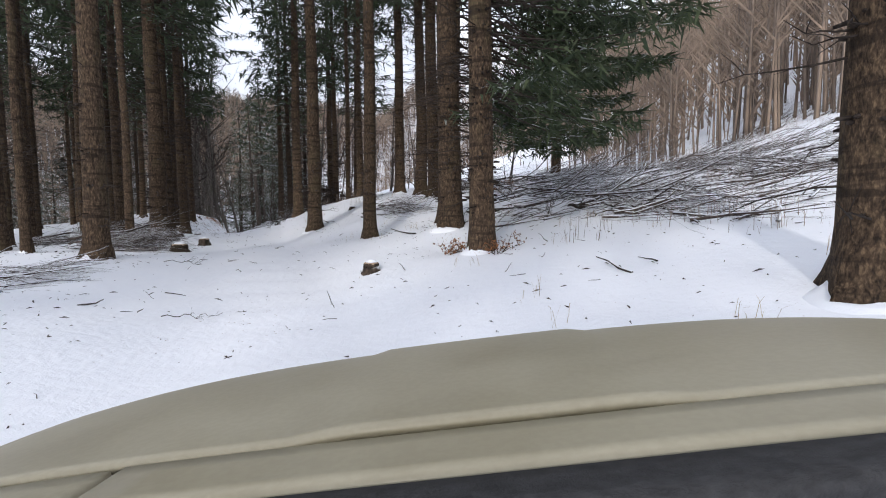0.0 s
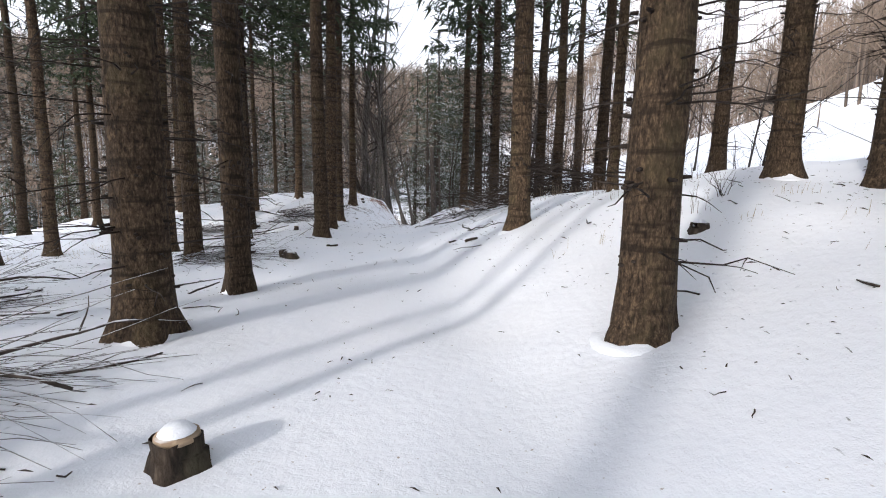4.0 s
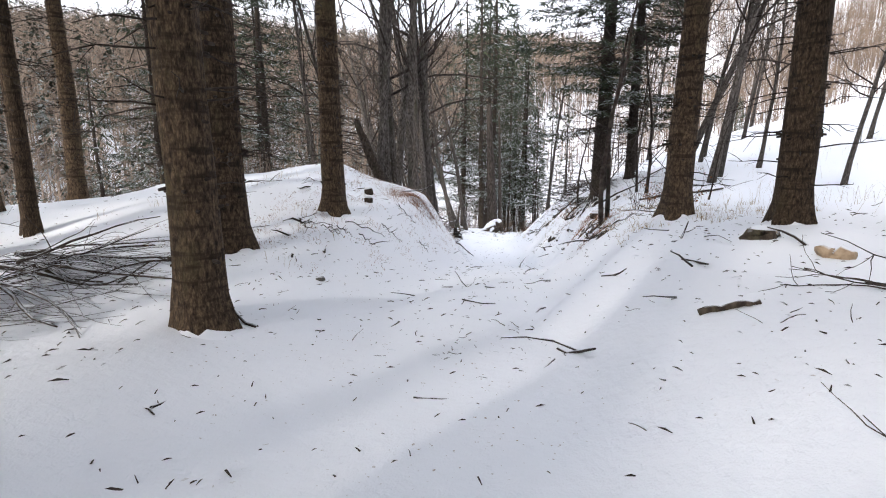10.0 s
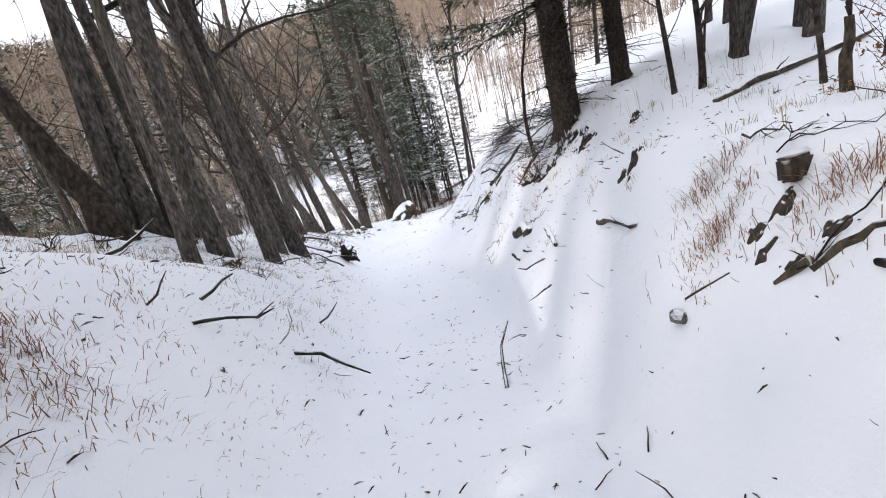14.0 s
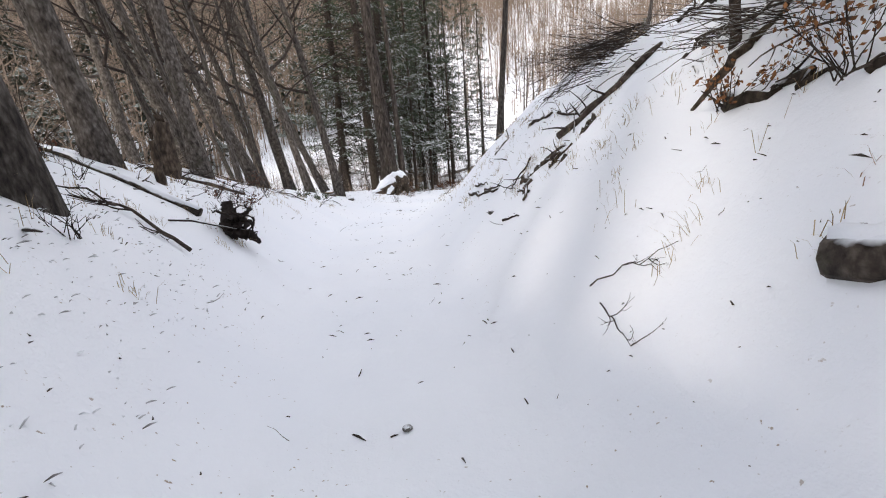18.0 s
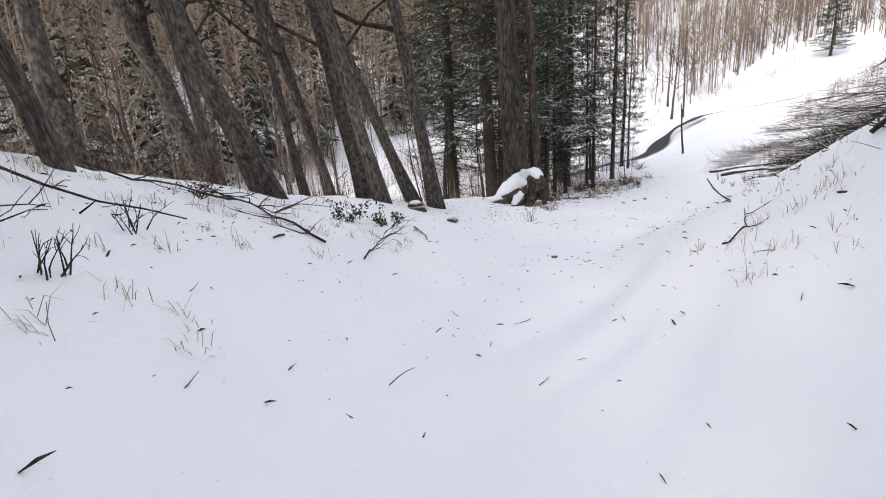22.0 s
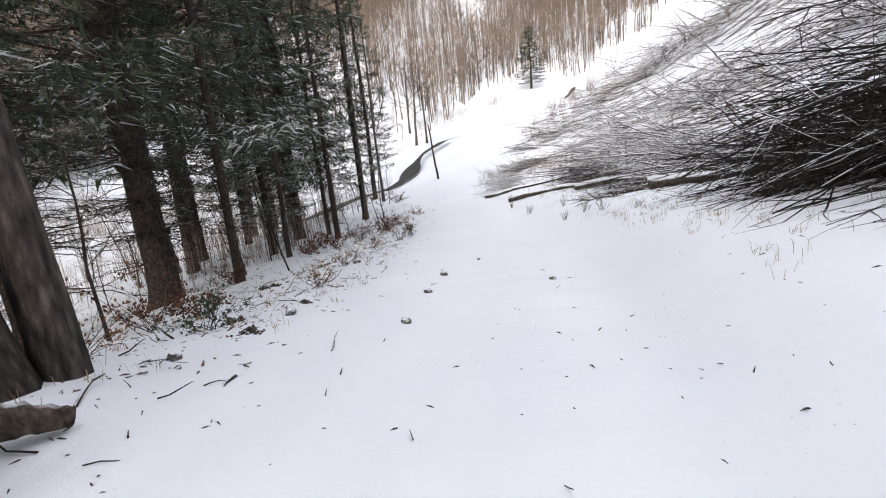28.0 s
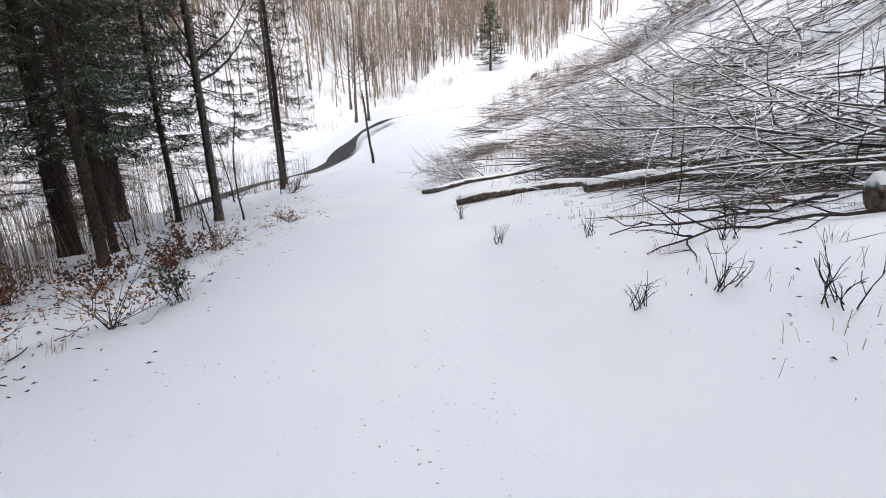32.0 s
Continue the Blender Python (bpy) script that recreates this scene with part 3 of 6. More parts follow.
SPRUCE_KINDS = [spruce_kind(11, 8.8, 2.4, 110, 260), spruce_kind(12, 9.8, 2.1, 100, 250), spruce_kind(13, 7.8, 2.6, 110, 280), spruce_kind(14, 9.2, 2.3, 105, 240)]
LOW_SPRUCE = spruce_kind(15, 2.3, 2.9, 260, 90, 19.0, 7, 0.45, "spruce with low drooping green boughs over the snow")
EDGE_SPRUCE = spruce_kind(16, 2.6, 3.4, 230, 150, 19.0, 6, 0.4, "spruce with green boughs on the side of the clearing", (-1.3, 1.0))


def put_tree(kinds, x, y, thick, seed, lean=(0, 0), base=0.4, high=1.0, sink=0.04, spin=None):
    """A copy of a tree, turned and scaled to its thickness."""
    r = np.random.default_rng(seed)
    src = kinds[int(r.integers(len(kinds)))]
    up = Vector((lean[0], lean[1], 1)).normalized()
    turn = up.to_track_quat("Z", "Y").to_matrix().to_4x4()
    k = thick / base
    s = Matrix.Diagonal((k, k, high * (0.9 + 0.2 * r.random()), 1))
    z = min(stand(x, y), stand(x + 0.2, y), stand(x - 0.2, y), stand(x, y - 0.2))
    return copy_thing(src, Matrix.Translation((x, y, z - sink)) @ turn @ Matrix.Rotation(r.uniform(0, 6.28) if spin is None else spin, 4, "Z") @ s)


# x, y, thickness of the trunk
SPRUCES_1 = [(-6.65, 9.06, 0.4), (-9.3, 10.5, 0.2), (-11.8, 12.5, 0.42), (-2, 12.85, 0.35), (0.15, 13.28, 0.55), (-14.1, 15.25, 0.3), (-9.4, 15.6, 0.52), (-14.4, 16.4, 0.42), (-4.5, 16.6, 0.46), (-10.35, 17.95, 0.38), (-0.3, 18.3, 0.5), (-18.2, 18.6, 0.3), (-13.8, 20.2, 0.36), (-0.95, 21.1, 0.52), (-21.5, 21.8, 0.36), (-6.65, 21.8, 0.42), (-2.0, 22.3, 0.46), (1.75, 19.9, 0.42), (0.3, 24.0, 0.5), (-16.8, 22.1, 0.35), (-8.1, 12.2, 0.2)]
SPRUCES_2 = [(-4.0, 23.0, 0.3), (-4.9, 24.6, 0.26), (-2.4, 26, 0.36), (-13.8, 25.23, 0.45), (-17.3, 25.5, 0.5), (-22.4, 26.0, 0.44), (-27.2, 28.4, 0.4), (-15.35, 28.1, 0.46), (-20.3, 29.15, 0.46), (-30, 28.9, 0.37), (-22.85, 31.7, 0.52), (-31.2, 30.8, 0.42), (-5.4, 29.9, 0.42), (-27.9, 32.3, 0.62), (-17.25, 31.7, 0.42), (-7.0, 31.1, 0.4), (-9.98, 33.0, 0.4), (-19.0, 33.6, 0.48)]
SPRUCES_3 = [(-23.6, 33.3, 0.26), (-26.6, 34.0, 0.3), (-8.35, 35.4, 0.5), (-19.25, 36.35, 0.42), (-23.0, 36.3, 0.42), (-28.1, 36.5, 0.42), (-11.73, 36.6, 0.42), (-13.1, 38.3, 0.46), (-27.5, 39.7, 0.24), (-24.8, 38.6, 0.28), (-7.1, 41.5, 0.5)]
FIRS = [(-31.0, 77.6, 0.6), (-31.3, 82.0, 0.72), (-33.2, 85.5, 0.62), (-29.4, 82.3, 0.24), (-30.43, 92.8, 0.5), (-27.95, 89.7, 0.22), (-28.7, 91.6, 0.2), (-27.42, 95.6, 0.25), (-31.8, 97.3, 0.4), (-32.7, 100.2, 0.5), (-35.3, 104.5, 0.62), (-36.3, 103.1, 0.5), (-28.6, 114.2, 0.4), (-34.5, 91.0, 0.5), (-33.5, 78.2, 0.55)]
# x, y, thickness, lean to the east and north
BARE_1 = [(-22.6, 45.9, 0.34, -0.05, 0), (-22.2, 46.8, 0.26, -0.1, 0.03), (-21.5, 44, 0.19, 0.04, 0.02), (-24.6, 44.2, 0.19, -0.24, -0.09), (-26.7, 44.9, 0.19, -0.1, -0.04), (-24.1, 45.6, 0.34, 0.14, -0.04), (-23.8, 45.9, 0.42, -0.12, 0), (-23.5, 46.2, 0.3, -0.2, 0.05), (-26.7, 47, 0.19, -0.08, -0.03), (-24.5, 47.8, 0.4, 0.15, 0.04), (-23, 48.4, 0.19, -0.09, -0.01), (-11.7, 48.6, 0.26, 0.2, 0.05), (-12.8, 48.8, 0.24, 0.12, 0.05), (-12.8, 48.9, 0.26, 0.49, 0.23)]
BARE_2 = [(-23.1, 49.3, 0.37, -0.15, -0.02), (-11.4, 49.6, 0.26, 0.16, 0.08), (-16.9, 51.8, 0.12, 0, 0), (-25.6, 52.3, 0.41, -0.17, -0.06), (-29.7, 56.1, 0.37, -0.37, -0.12), (-27.1, 56.2, 0.4, -0.16, -0.05), (-27.8, 56.9, 0.24, -0.34, -0.16), (-28.9, 57.3, 0.19, -0.22, -0.11), (-28.2, 57.8, 0.19, -0.28, -0.13), (-33.0, 60.5, 0.48, -0.3, -0.08), (-29.1, 60.3, 0.19, -0.11, -0.05), (-20.3, 61, 0.2, 0.07, 0.03), (-29.1, 61.3, 0.44, -0.38, -0.17), (-32.0, 68.3, 0.58, -0.24, -0.08)]
BARE_3 = [(-33.4, 63.6, 0.62, -0.22, -0.1), (-30.1, 63.3, 0.19, -0.17, -0.08), (-31.6, 63.6, 0.19, -0.29, -0.13), (-28.9, 64.6, 0.34, -0.3, -0.13), (-29.1, 66.5, 0.34, -0.46, -0.12), (-28.65, 66.86, 0.4, -0.13, -0.03), (-32.6, 67.3, 0.37, -0.24, -0.06), (-27.3, 95.3, 0.2, 0, 0), (-27.1, 105.5, 0.22, 0, 0), (-24.2, 146.6, 0.4, 0, 0), (-22.5, 147.5, 0.35, 0, 0), (-25.2, 158.3, 0.4, 0, 0)]
SAPLINGS = [(-14.5, 40.7, 0.12), (-14.15, 47.9, 0.1), (-13.85, 47.5, 0.12), (-13.0, 45.6, 0.08), (-14.6, 40.1, 0.13)]


for i, (x, y, d) in enumerate(SPRUCES_1 + SPRUCES_2 + SPRUCES_3):
    t = put_tree(SPRUCE_KINDS, x, y, max(d, 0.2), 100 + i)
for i, (x, y, d) in enumerate(((0.68, 8.08, 0.42), (0.19, 11.12, 0.55))):
    put_tree([EDGE_SPRUCE], x, y, d, 300 + i, (0, 0), 0.4, 1.0, 0.04, math.pi)
put_tree(SPRUCE_KINDS, 3.5, 3.8, 0.52, 302)
put_tree([LOW_SPRUCE], 5.5, 23, 0.4, 303)


# ---- firs with boughs down to the ground, at the edge of the valley ----
def fir_kind(seed, low, reach, tufts, tall, label, per=6, whorl=0.5, size=0.21):
    tree = thing("fir_tree", label, "fir tree", "firs by the road")
    me, *_ = trunk_mesh("trunk", seed, tall, 0.4, 0.3, FIR_BARK)
    part("trunk", me, tree)
    tagged(part("deadwood", stub_mesh("deadwood", seed + 50, tall, 0.4, 0.9, low + 6.5, 520, 2.4), tree), "dead bare twigs", "", "", "stuff")
    part("crown", crown_mesh("crown", seed + 90, low, tall, reach, whorl, per, tufts, FAR_NEEDLES, size, 0.3, 14.0), tree, "dark green boughs with a little snow")
    return tree


FIR_KINDS = [fir_kind(21, 3.2, 3.3, 170, 24, "dark fir with snow-dusted boughs hanging low"), fir_kind(22, 3.4, 2.8, 115, 20, "dark fir with snow-dusted boughs hanging low")]
BANK_FIR = fir_kind(23, 3.4, 2.3, 150, 22, "big fir with long boughs on the bank's edge")
put_tree([BANK_FIR], -15.9, 51.0, 0.68, 460)
put_tree([BANK_FIR], -14.6, 50.5, 0.4, 461, (0, 0), 0.4, 0.8)
for i, (x, y, d) in enumerate(FIRS):
    put_tree(FIR_KINDS, x, y, max(d, 0.16), 400 + i, (0, 0), 0.4, 0.66 + 1.1 * min(d, 0.65))


# ---- bare broadleaved trees ----
def bare_mesh(name, seed, tall, thick, mat, spread=0.5, levels=3, kids=7, crook=0.05, low=0.3):
    """The trunk with its limbs and twigs."""
    r = np.random.default_rng(seed)
    trunk, limbs = Build(), Build()

    def grow(start, way, long, rad, level):
        n = 9 if level == 0 else 5
        pts = [np.array(start, float)]
        d = np.array(way, float)
        for i in range(n):
            d = d + r.normal(size=3) * (crook if level == 0 else 0.16)
            if level:
                d[2] += 0.05
            d /= np.linalg.norm(d)
            pts.append(pts[-1] + d * long / n)
        radii = rad * (1 - np.linspace(0, 1, n + 1) * (0.72 if level == 0 else 0.8))
        if level == 0:
            radii[0] *= 1.35
            trunk.tube(pts, radii, 10, 0, True, 1 + 0.05 * r.normal(size=(n + 1, 10)))
        else:
            limbs.tube(pts, radii, 4 if level == 1 else 3, 0, False)
        if level >= levels:
            return
        for k in range(kids if level == 0 else max(3, kids - 2 * level)):
            t = r.uniform(low if level == 0 else 0.25, 0.98)
            i = min(int(t * n), n - 1)
            at = pts[i] + (pts[i + 1] - pts[i]) * (t * n - i)
            a = r.uniform(0, 6.28)
            axis = pts[i + 1] - pts[i]
            axis /= np.linalg.norm(axis)
            side = np.cross(axis, [math.cos(a), math.sin(a), 0.3])
            side /= np.linalg.norm(side)
            w = axis * r.uniform(0.35, 0.9) + side * spread * 1.8
            w /= np.linalg.norm(w)
            grow(at, w, long * r.uniform(0.28, 0.5) * (1.1 - 0.4 * t), radii[i] * r.uniform(0.3, 0.5), level + 1)

    grow((0, 0, -0.2), (0, 0, 1), tall, thick / 2, 0)
    return trunk.mesh("trunk", [mat]), limbs.mesh("crown", [TWIG])


def bare_kind(seed, tall, thick, label, group, levels=3, kids=9, spread=0.5, crook=0.05, mat=None, name="bare_tree", low=0.3):
    tree = thing(name, label, "bare tree" if name == "bare_tree" else "sapling", group)
    a, c = bare_mesh(name, seed, tall, thick, mat or BEECH_BARK, spread, levels, kids, crook, low)
    part("trunk", a, tree)
    part("crown", c, tree, "thin leafless branches")
    return tree


BARE_KINDS = [bare_kind(31 + k, 13 + k, 0.34, "leafless grey-barked beech leaning over the slope", "bare trees on the slope", 3, 10, 0.5, 0.03, None, "bare_tree", 0.32) for k in range(4)]
SAPLING_KINDS = [bare_kind(51 + k, 4.5, 0.07, "thin leafless sapling in the snow", "saplings", 2, 11, 0.45, 0.06, TWIG, "sapling", 0.15) for k in range(4)]
for i, (x, y, d, lx, ly) in enumerate(BARE_1 + BARE_2 + BARE_3):
    put_tree(BARE_KINDS if d > 0.18 else SAPLING_KINDS, x, y, d, 500 + i, (0.75 * lx, 0.75 * ly), 0.34 if d > 0.18 else 0.07)
for i, (x, y, d) in enumerate(SAPLINGS):
    put_tree(SAPLING_KINDS, x, y, d, 600 + i, (0, 0), 0.07, 1.3)
PLACED = [(x, y) for x, y, *_ in SPRUCES_1 + SPRUCES_2 + SPRUCES_3]


def scatter(seed, count, x0, x1, y0, y1, gap, test):
    """Places that keep apart from one another and from the trees so far."""
    r = np.random.default_rng(seed)
    out = []
    for _ in range(count * 12):
        if len(out) >= count:
            break
        x, y = r.uniform(x0, x1), r.uniform(y0, y1)
        d = float(road_gap(x, y)[0])
        if not test(x, y, d):
            continue
        if any((x - a) ** 2 + (y - b) ** 2 < gap * gap for a, b in PLACED):
            continue
        PLACED.append((x, y))
        out.append((x, y))
    return out


# more of the plantation, deeper in, then unseen shade trees behind the start
for i, (x, y) in enumerate(scatter(1, 30, -62, -11, -8, 38, 2.8, lambda x, y, d: d < -15 + 0.1 * max(0, 12 - y))):
    put_tree(SPRUCE_KINDS, x, y, 0.24 + 0.02 * (i % 9), 1000 + i)
# never in view: added behind the start to break up the low sun
for i, (x, y) in enumerate(scatter(2, 15, -34, 16, -46, -3, 3.6, lambda x, y, d: abs(d) > 3.5)):
    put_tree(SPRUCE_KINDS, x, y, 0.3 + 0.02 * (i % 6), 1100 + i)
for i, (x, y) in enumerate(scatter(3, 4, -46, -26, 40, 52, 3.2, lambda x, y, d: d < -11)):
    put_tree(FIR_KINDS, x, y, 0.24 + 0.03 * (i % 5), 1200 + i, (0, 0), 0.4, 0.62)
for i, (x, y, d) in enumerate(((-34.8, 81.5, 0.45), (-33.5, 88.0, 0.4), (-29.2, 86.5, 0.2), (-30.9, 46.4, 0.42), (-34.2, 49.6, 0.45))):
    put_tree(FIR_KINDS, x, y, d, 1250 + i, (0, 0), 0.4, 0.75 if d > 0.3 else 0.5)
for i, (x, y) in enumerate(scatter(9, 9, -66, -26, 30, 47, 3.0, lambda x, y, d: d < -13)):
    put_tree(SPRUCE_KINDS, x, y, 0.3 + 0.02 * (i % 6), 1900 + i)
# bare trees and saplings on the slope to the valley
for i, (x, y) in enumerate(scatter(4, 15, -58, -25, 42, 92, 2.2, lambda x, y, d: -34 < d < -7.5)):
    put_tree(BARE_KINDS, x, y, 0.16 + 0.03 * (i % 7), 1300 + i, (-0.04 - 0.025 * (i % 6), 0.03 * (i % 5) - 0.06), 0.34, 0.6 + 0.07 * (i % 6))
for i, (x, y) in enumerate(scatter(5, 130, -46, -24, 41, 104, 0.9, lambda x, y, d: -20 < d < -4.4)):
    put_tree(SAPLING_KINDS, x, y, 0.035 + 0.006 * (i % 6), 1400 + i, (-0.06 * (i % 4), 0.04 * (i % 3) - 0.04), 0.07, 0.5 + 0.1 * (i % 6))
for i, (x, y) in enumerate(scatter(6, 26, -16, 6, 38, 66, 1.6, lambda x, y, d: 6 < d < 22)):
    put_tree(BARE_KINDS if i % 3 else SAPLING_KINDS, x, y, 0.16 if i % 3 else 0.06, 1600 + i, (0.1, 0.03), 0.34 if i % 3 else 0.07, 0.6)
for i, (x, y) in enumerate(scatter(7, 18, -8, 8, 28, 44, 1.8, lambda x, y, d: d > 5)):
    put_tree(SAPLING_KINDS if i % 4 else BARE_KINDS, x, y, 0.08 if i % 4 else 0.18, 1650 + i, (0.05, 0.02), 0.07 if i % 4 else 0.34, 0.9 if i % 4 else 0.55)
for i, (x, y) in enumerate(scatter(8, 30, -24, 2, 84, 118, 2.2, lambda x, y, d: d > 4 or d < -5)):
    put_tree(SAPLING_KINDS, x, y, 0.03 + 0.005 * (i % 4), 1700 + i, (0.02, 0), 0.07, 0.35 + 0.06 * (i % 4))
put_tree([LOW_SPRUCE], 4.6, 187, 0.55, 1800, (0, 0), 0.4, 0.75)
for i, (x, y, d) in enumerate(((-30.4, 88.6, 0.28), (-29.4, 97.4, 0.22), (-33.4, 94.0, 0.35))):
    put_tree(FIR_KINDS, x, y, d, 1810 + i, (0, 0), 0.4, 0.6)
for tree in SPRUCE_KINDS + [LOW_SPRUCE, EDGE_SPRUCE, BANK_FIR] + FIR_KINDS + BARE_KINDS + SAPLING_KINDS:
    for o in (*tree.children_recursive, tree):
        bpy.data.objects.remove(o)


# ---- woods on the far slopes ----
def far_woods():
    r = np.random.default_rng(77)
    n = 45000
    x, y = r.uniform(-280, 240, n), r.uniform(-60, 400, n)
    x[:9000], y[:9000] = r.uniform(-110, 150, 9000), r.uniform(188, 300, 9000)
    x[9000:17000], y[9000:17000] = r.uniform(-200, -50, 8000), r.uniform(20, 190, 8000)
    x[17000:21000], y[17000:21000] = r.uniform(14, 90, 4000), r.uniform(8, 90, 4000)
    d = road_gap(x, y)
    gap = np.full(n, 1e9)
    for a in range(0, n, 4000):
        gap[a:a + 4000] = np.sqrt(((x[a:a + 4000, None] - CREEK_LINE[:, 0]) ** 2 + (y[a:a + 4000, None] - CREEK_LINE[:, 1]) ** 2).min(1))
    clump = value_noise(x, y, 26, 9) + 0.5 * value_noise(x, y, 9, 10)
    ok = ((d > 26) & (y < 34)) | ((d > 27) & (y >= 34) & (y < 84)) | ((d > 34) & (y >= 84) & (y < 150)) | ((d < -40) & (y < 150)) | ((y > 196) & (gap > 0.6)) | ((y >= 150) & (d < -14))
    ok &= (gap > np.where(y > 196, 0.6, np.where(y > 118, 8, 9))) & (clump > -0.75)
    ok &= ~((y > 118) & (y < 180) & (d > 0) & (d < 46) & (clump < 0.35))
    x, y = x[ok], y[ok]
    z = snow_z(x, y)
    n = len(x)
    tall = r.uniform(7, 15, n) * np.where(r.random(n) < 0.35, 0.4, 1)
    b = Build()
    V, F = [], []
    for k in range(3):
        a = k * 2.094
        V += [np.c_[x + 0.012 * tall * math.cos(a), y + 0.012 * tall * math.sin(a), z - 0.3]]
    lx, ly = r.normal(size=n) * 0.4, r.normal(size=n) * 0.4
    V += [np.c_[x + lx, y + ly, z + tall]]
    V = np.stack(V, 1).reshape(-1, 3)
    i = np.arange(n)[:, None] * 4
    F = np.concatenate([i + [0, 1, 3], i + [1, 2, 3], i + [2, 0, 3]])
    vs, fs, count = [V], [F], len(V)
    for k in range(13):
        t = r.uniform(0.3, 0.95, n)
        a = r.uniform(0, 6.28, n)
        long = tall * (1.08 - t) * r.uniform(0.25, 0.45, n)
        at = np.c_[x + lx * t, y + ly * t, z + tall * t]
        tip = at + np.c_[np.cos(a) * long, np.sin(a) * long, long * r.uniform(0.7, 1.6, n)]
        low = at - np.c_[np.zeros((n, 2)), np.full(n, 0.16)]
        vs.append(np.stack([at, low, tip], 1).reshape(-1, 3))
        fs.append(np.arange(n * 3).reshape(-1, 3) + count)
        count += n * 3
    V, F = np.concatenate(vs), np.concatenate(fs)
    me = quick_mesh("distant_woods", V, F, FAR_BARK)
    tagged(new("distant_woods", me), "leafless brown woods on far snowy slopes", "woods", "", "stuff")
    # conifers among them
    pick = (r.random(n) < 0.1) & ((y < 140) | (x < -70)) & ~((x > -8) & (y < 90))
    x, y, z, tall = x[pick], y[pick], z[pick], r.uniform(8, 17, n)[pick]
    m = len(x)
    vs, fs, count = [], [], 0
    for k in range(60):
        t = r.uniform(0.08, 1, m)
        a = r.uniform(0, 6.28, m)
        long = (1.02 - t) * tall * 0.22 + 0.2
        at = np.c_[x, y, z + tall * t + 0.5]
        side = np.c_[-np.sin(a), np.cos(a), np.zeros(m)] * (0.28 * long)[:, None]
        tip = at + np.c_[np.cos(a) * long, np.sin(a) * long, -0.35 * long]
        vs.append(np.stack([at, tip + side, tip - side], 1).reshape(-1, 3))
        fs.append(np.arange(m * 3).reshape(-1, 3) + count)
        count += m * 3
    me = quick_mesh("distant_conifers", np.concatenate(vs), np.concatenate(fs), DISTANT_NEEDLES)
    tagged(new("distant_conifers", me), "dark conifers scattered in the far woods", "woods", "", "stuff")


far_woods()


def scrub(seed, count, x0, x1, y0, y1, test, low, high, label):
    """Thin leafless undergrowth: bunches of upright stems."""
    r = np.random.default_rng(seed)
    x, y = r.uniform(x0, x1, count), r.uniform(y0, y1, count)
    d = road_gap(x, y)
    clump = value_noise(x, y, 7, 31) + 0.4 * value_noise(x, y, 2.5, 32)
    ok = test(x, y, d, clump)
    for a in range(0, count, 2000):
        ok[a:a + 2000] &= ((x[a:a + 2000, None] - CREEK_LINE[:, 0]) ** 2 + (y[a:a + 2000, None] - CREEK_LINE[:, 1]) ** 2).min(1) > 16
    x, y = x[ok], y[ok]
    z = snow_z(x, y) - 0.05
    n = len(x)
    vs, fs, count = [], [], 0
    for k in range(7):
        h = r.uniform(low, high, n)
        a = r.uniform(0, 6.28, n)
        lean = np.c_[np.cos(a), np.sin(a)] * (h * r.uniform(0.05, 0.35, n))[:, None]
        w = np.c_[-np.sin(a), np.cos(a), np.zeros(n)] * (0.003 + 0.0035 * h)[:, None]
        foot = np.c_[x, y, z] + np.c_[r.normal(size=(n, 2)) * 0.18, np.zeros(n)]
        mid = foot + np.c_[lean * 0.35, h * 0.55]
        tip = foot + np.c_[lean, h]
        side = mid + np.c_[-lean[:, ::-1] * [1, -1] * 0.7 + lean * 0.3, h * 0.3]
        v = w * 0.6
        vs.append(np.stack([foot - w, foot + w, mid + v, mid - v, tip, side], 1).reshape(-1, 3))
        i = np.arange(n)[:, None] * 6 + count
        fs += [i + [0, 1, 2], i + [0, 2, 3], i + [3, 2, 4], i + [3, 2, 5]]
        count += n * 6
    tagged(new("scrub", quick_mesh("scrub", np.concatenate(vs), np.concatenate(fs), FAR_BARK)), label, "undergrowth", "", "stuff")


scrub(41, 5200, -75, -24, 40, 125, lambda x, y, d, c: (d < -7) & (c > -0.35), 0.8, 2.6, "brown leafless undergrowth on the valley slope")
scrub(42, 2600, -40, 14, 122, 192, lambda x, y, d, c: (np.abs(d) > 5) & (c > 0.15), 0.8, 2.4, "brown scrub at the edge of the meadow")
scrub(43, 3000, -12, 30, 84, 135, lambda x, y, d, c: (d > 6) & (c > -0.1), 0.3, 1.0, "thin brown stalks between felled trees")
scrub(44, 1500, -8, 26, 4, 40, lambda x, y, d, c: (d > 4.5) & (c > -0.2), 0.15, 0.55, "thin brown stalks on the cleared slope")
scrub(45, 700, -22, -12, 98, 118, lambda x, y, d, c: (d > 1.5) & (c > -0.1), 0.3, 0.9, "brown shrubby growth beside the meadow track")


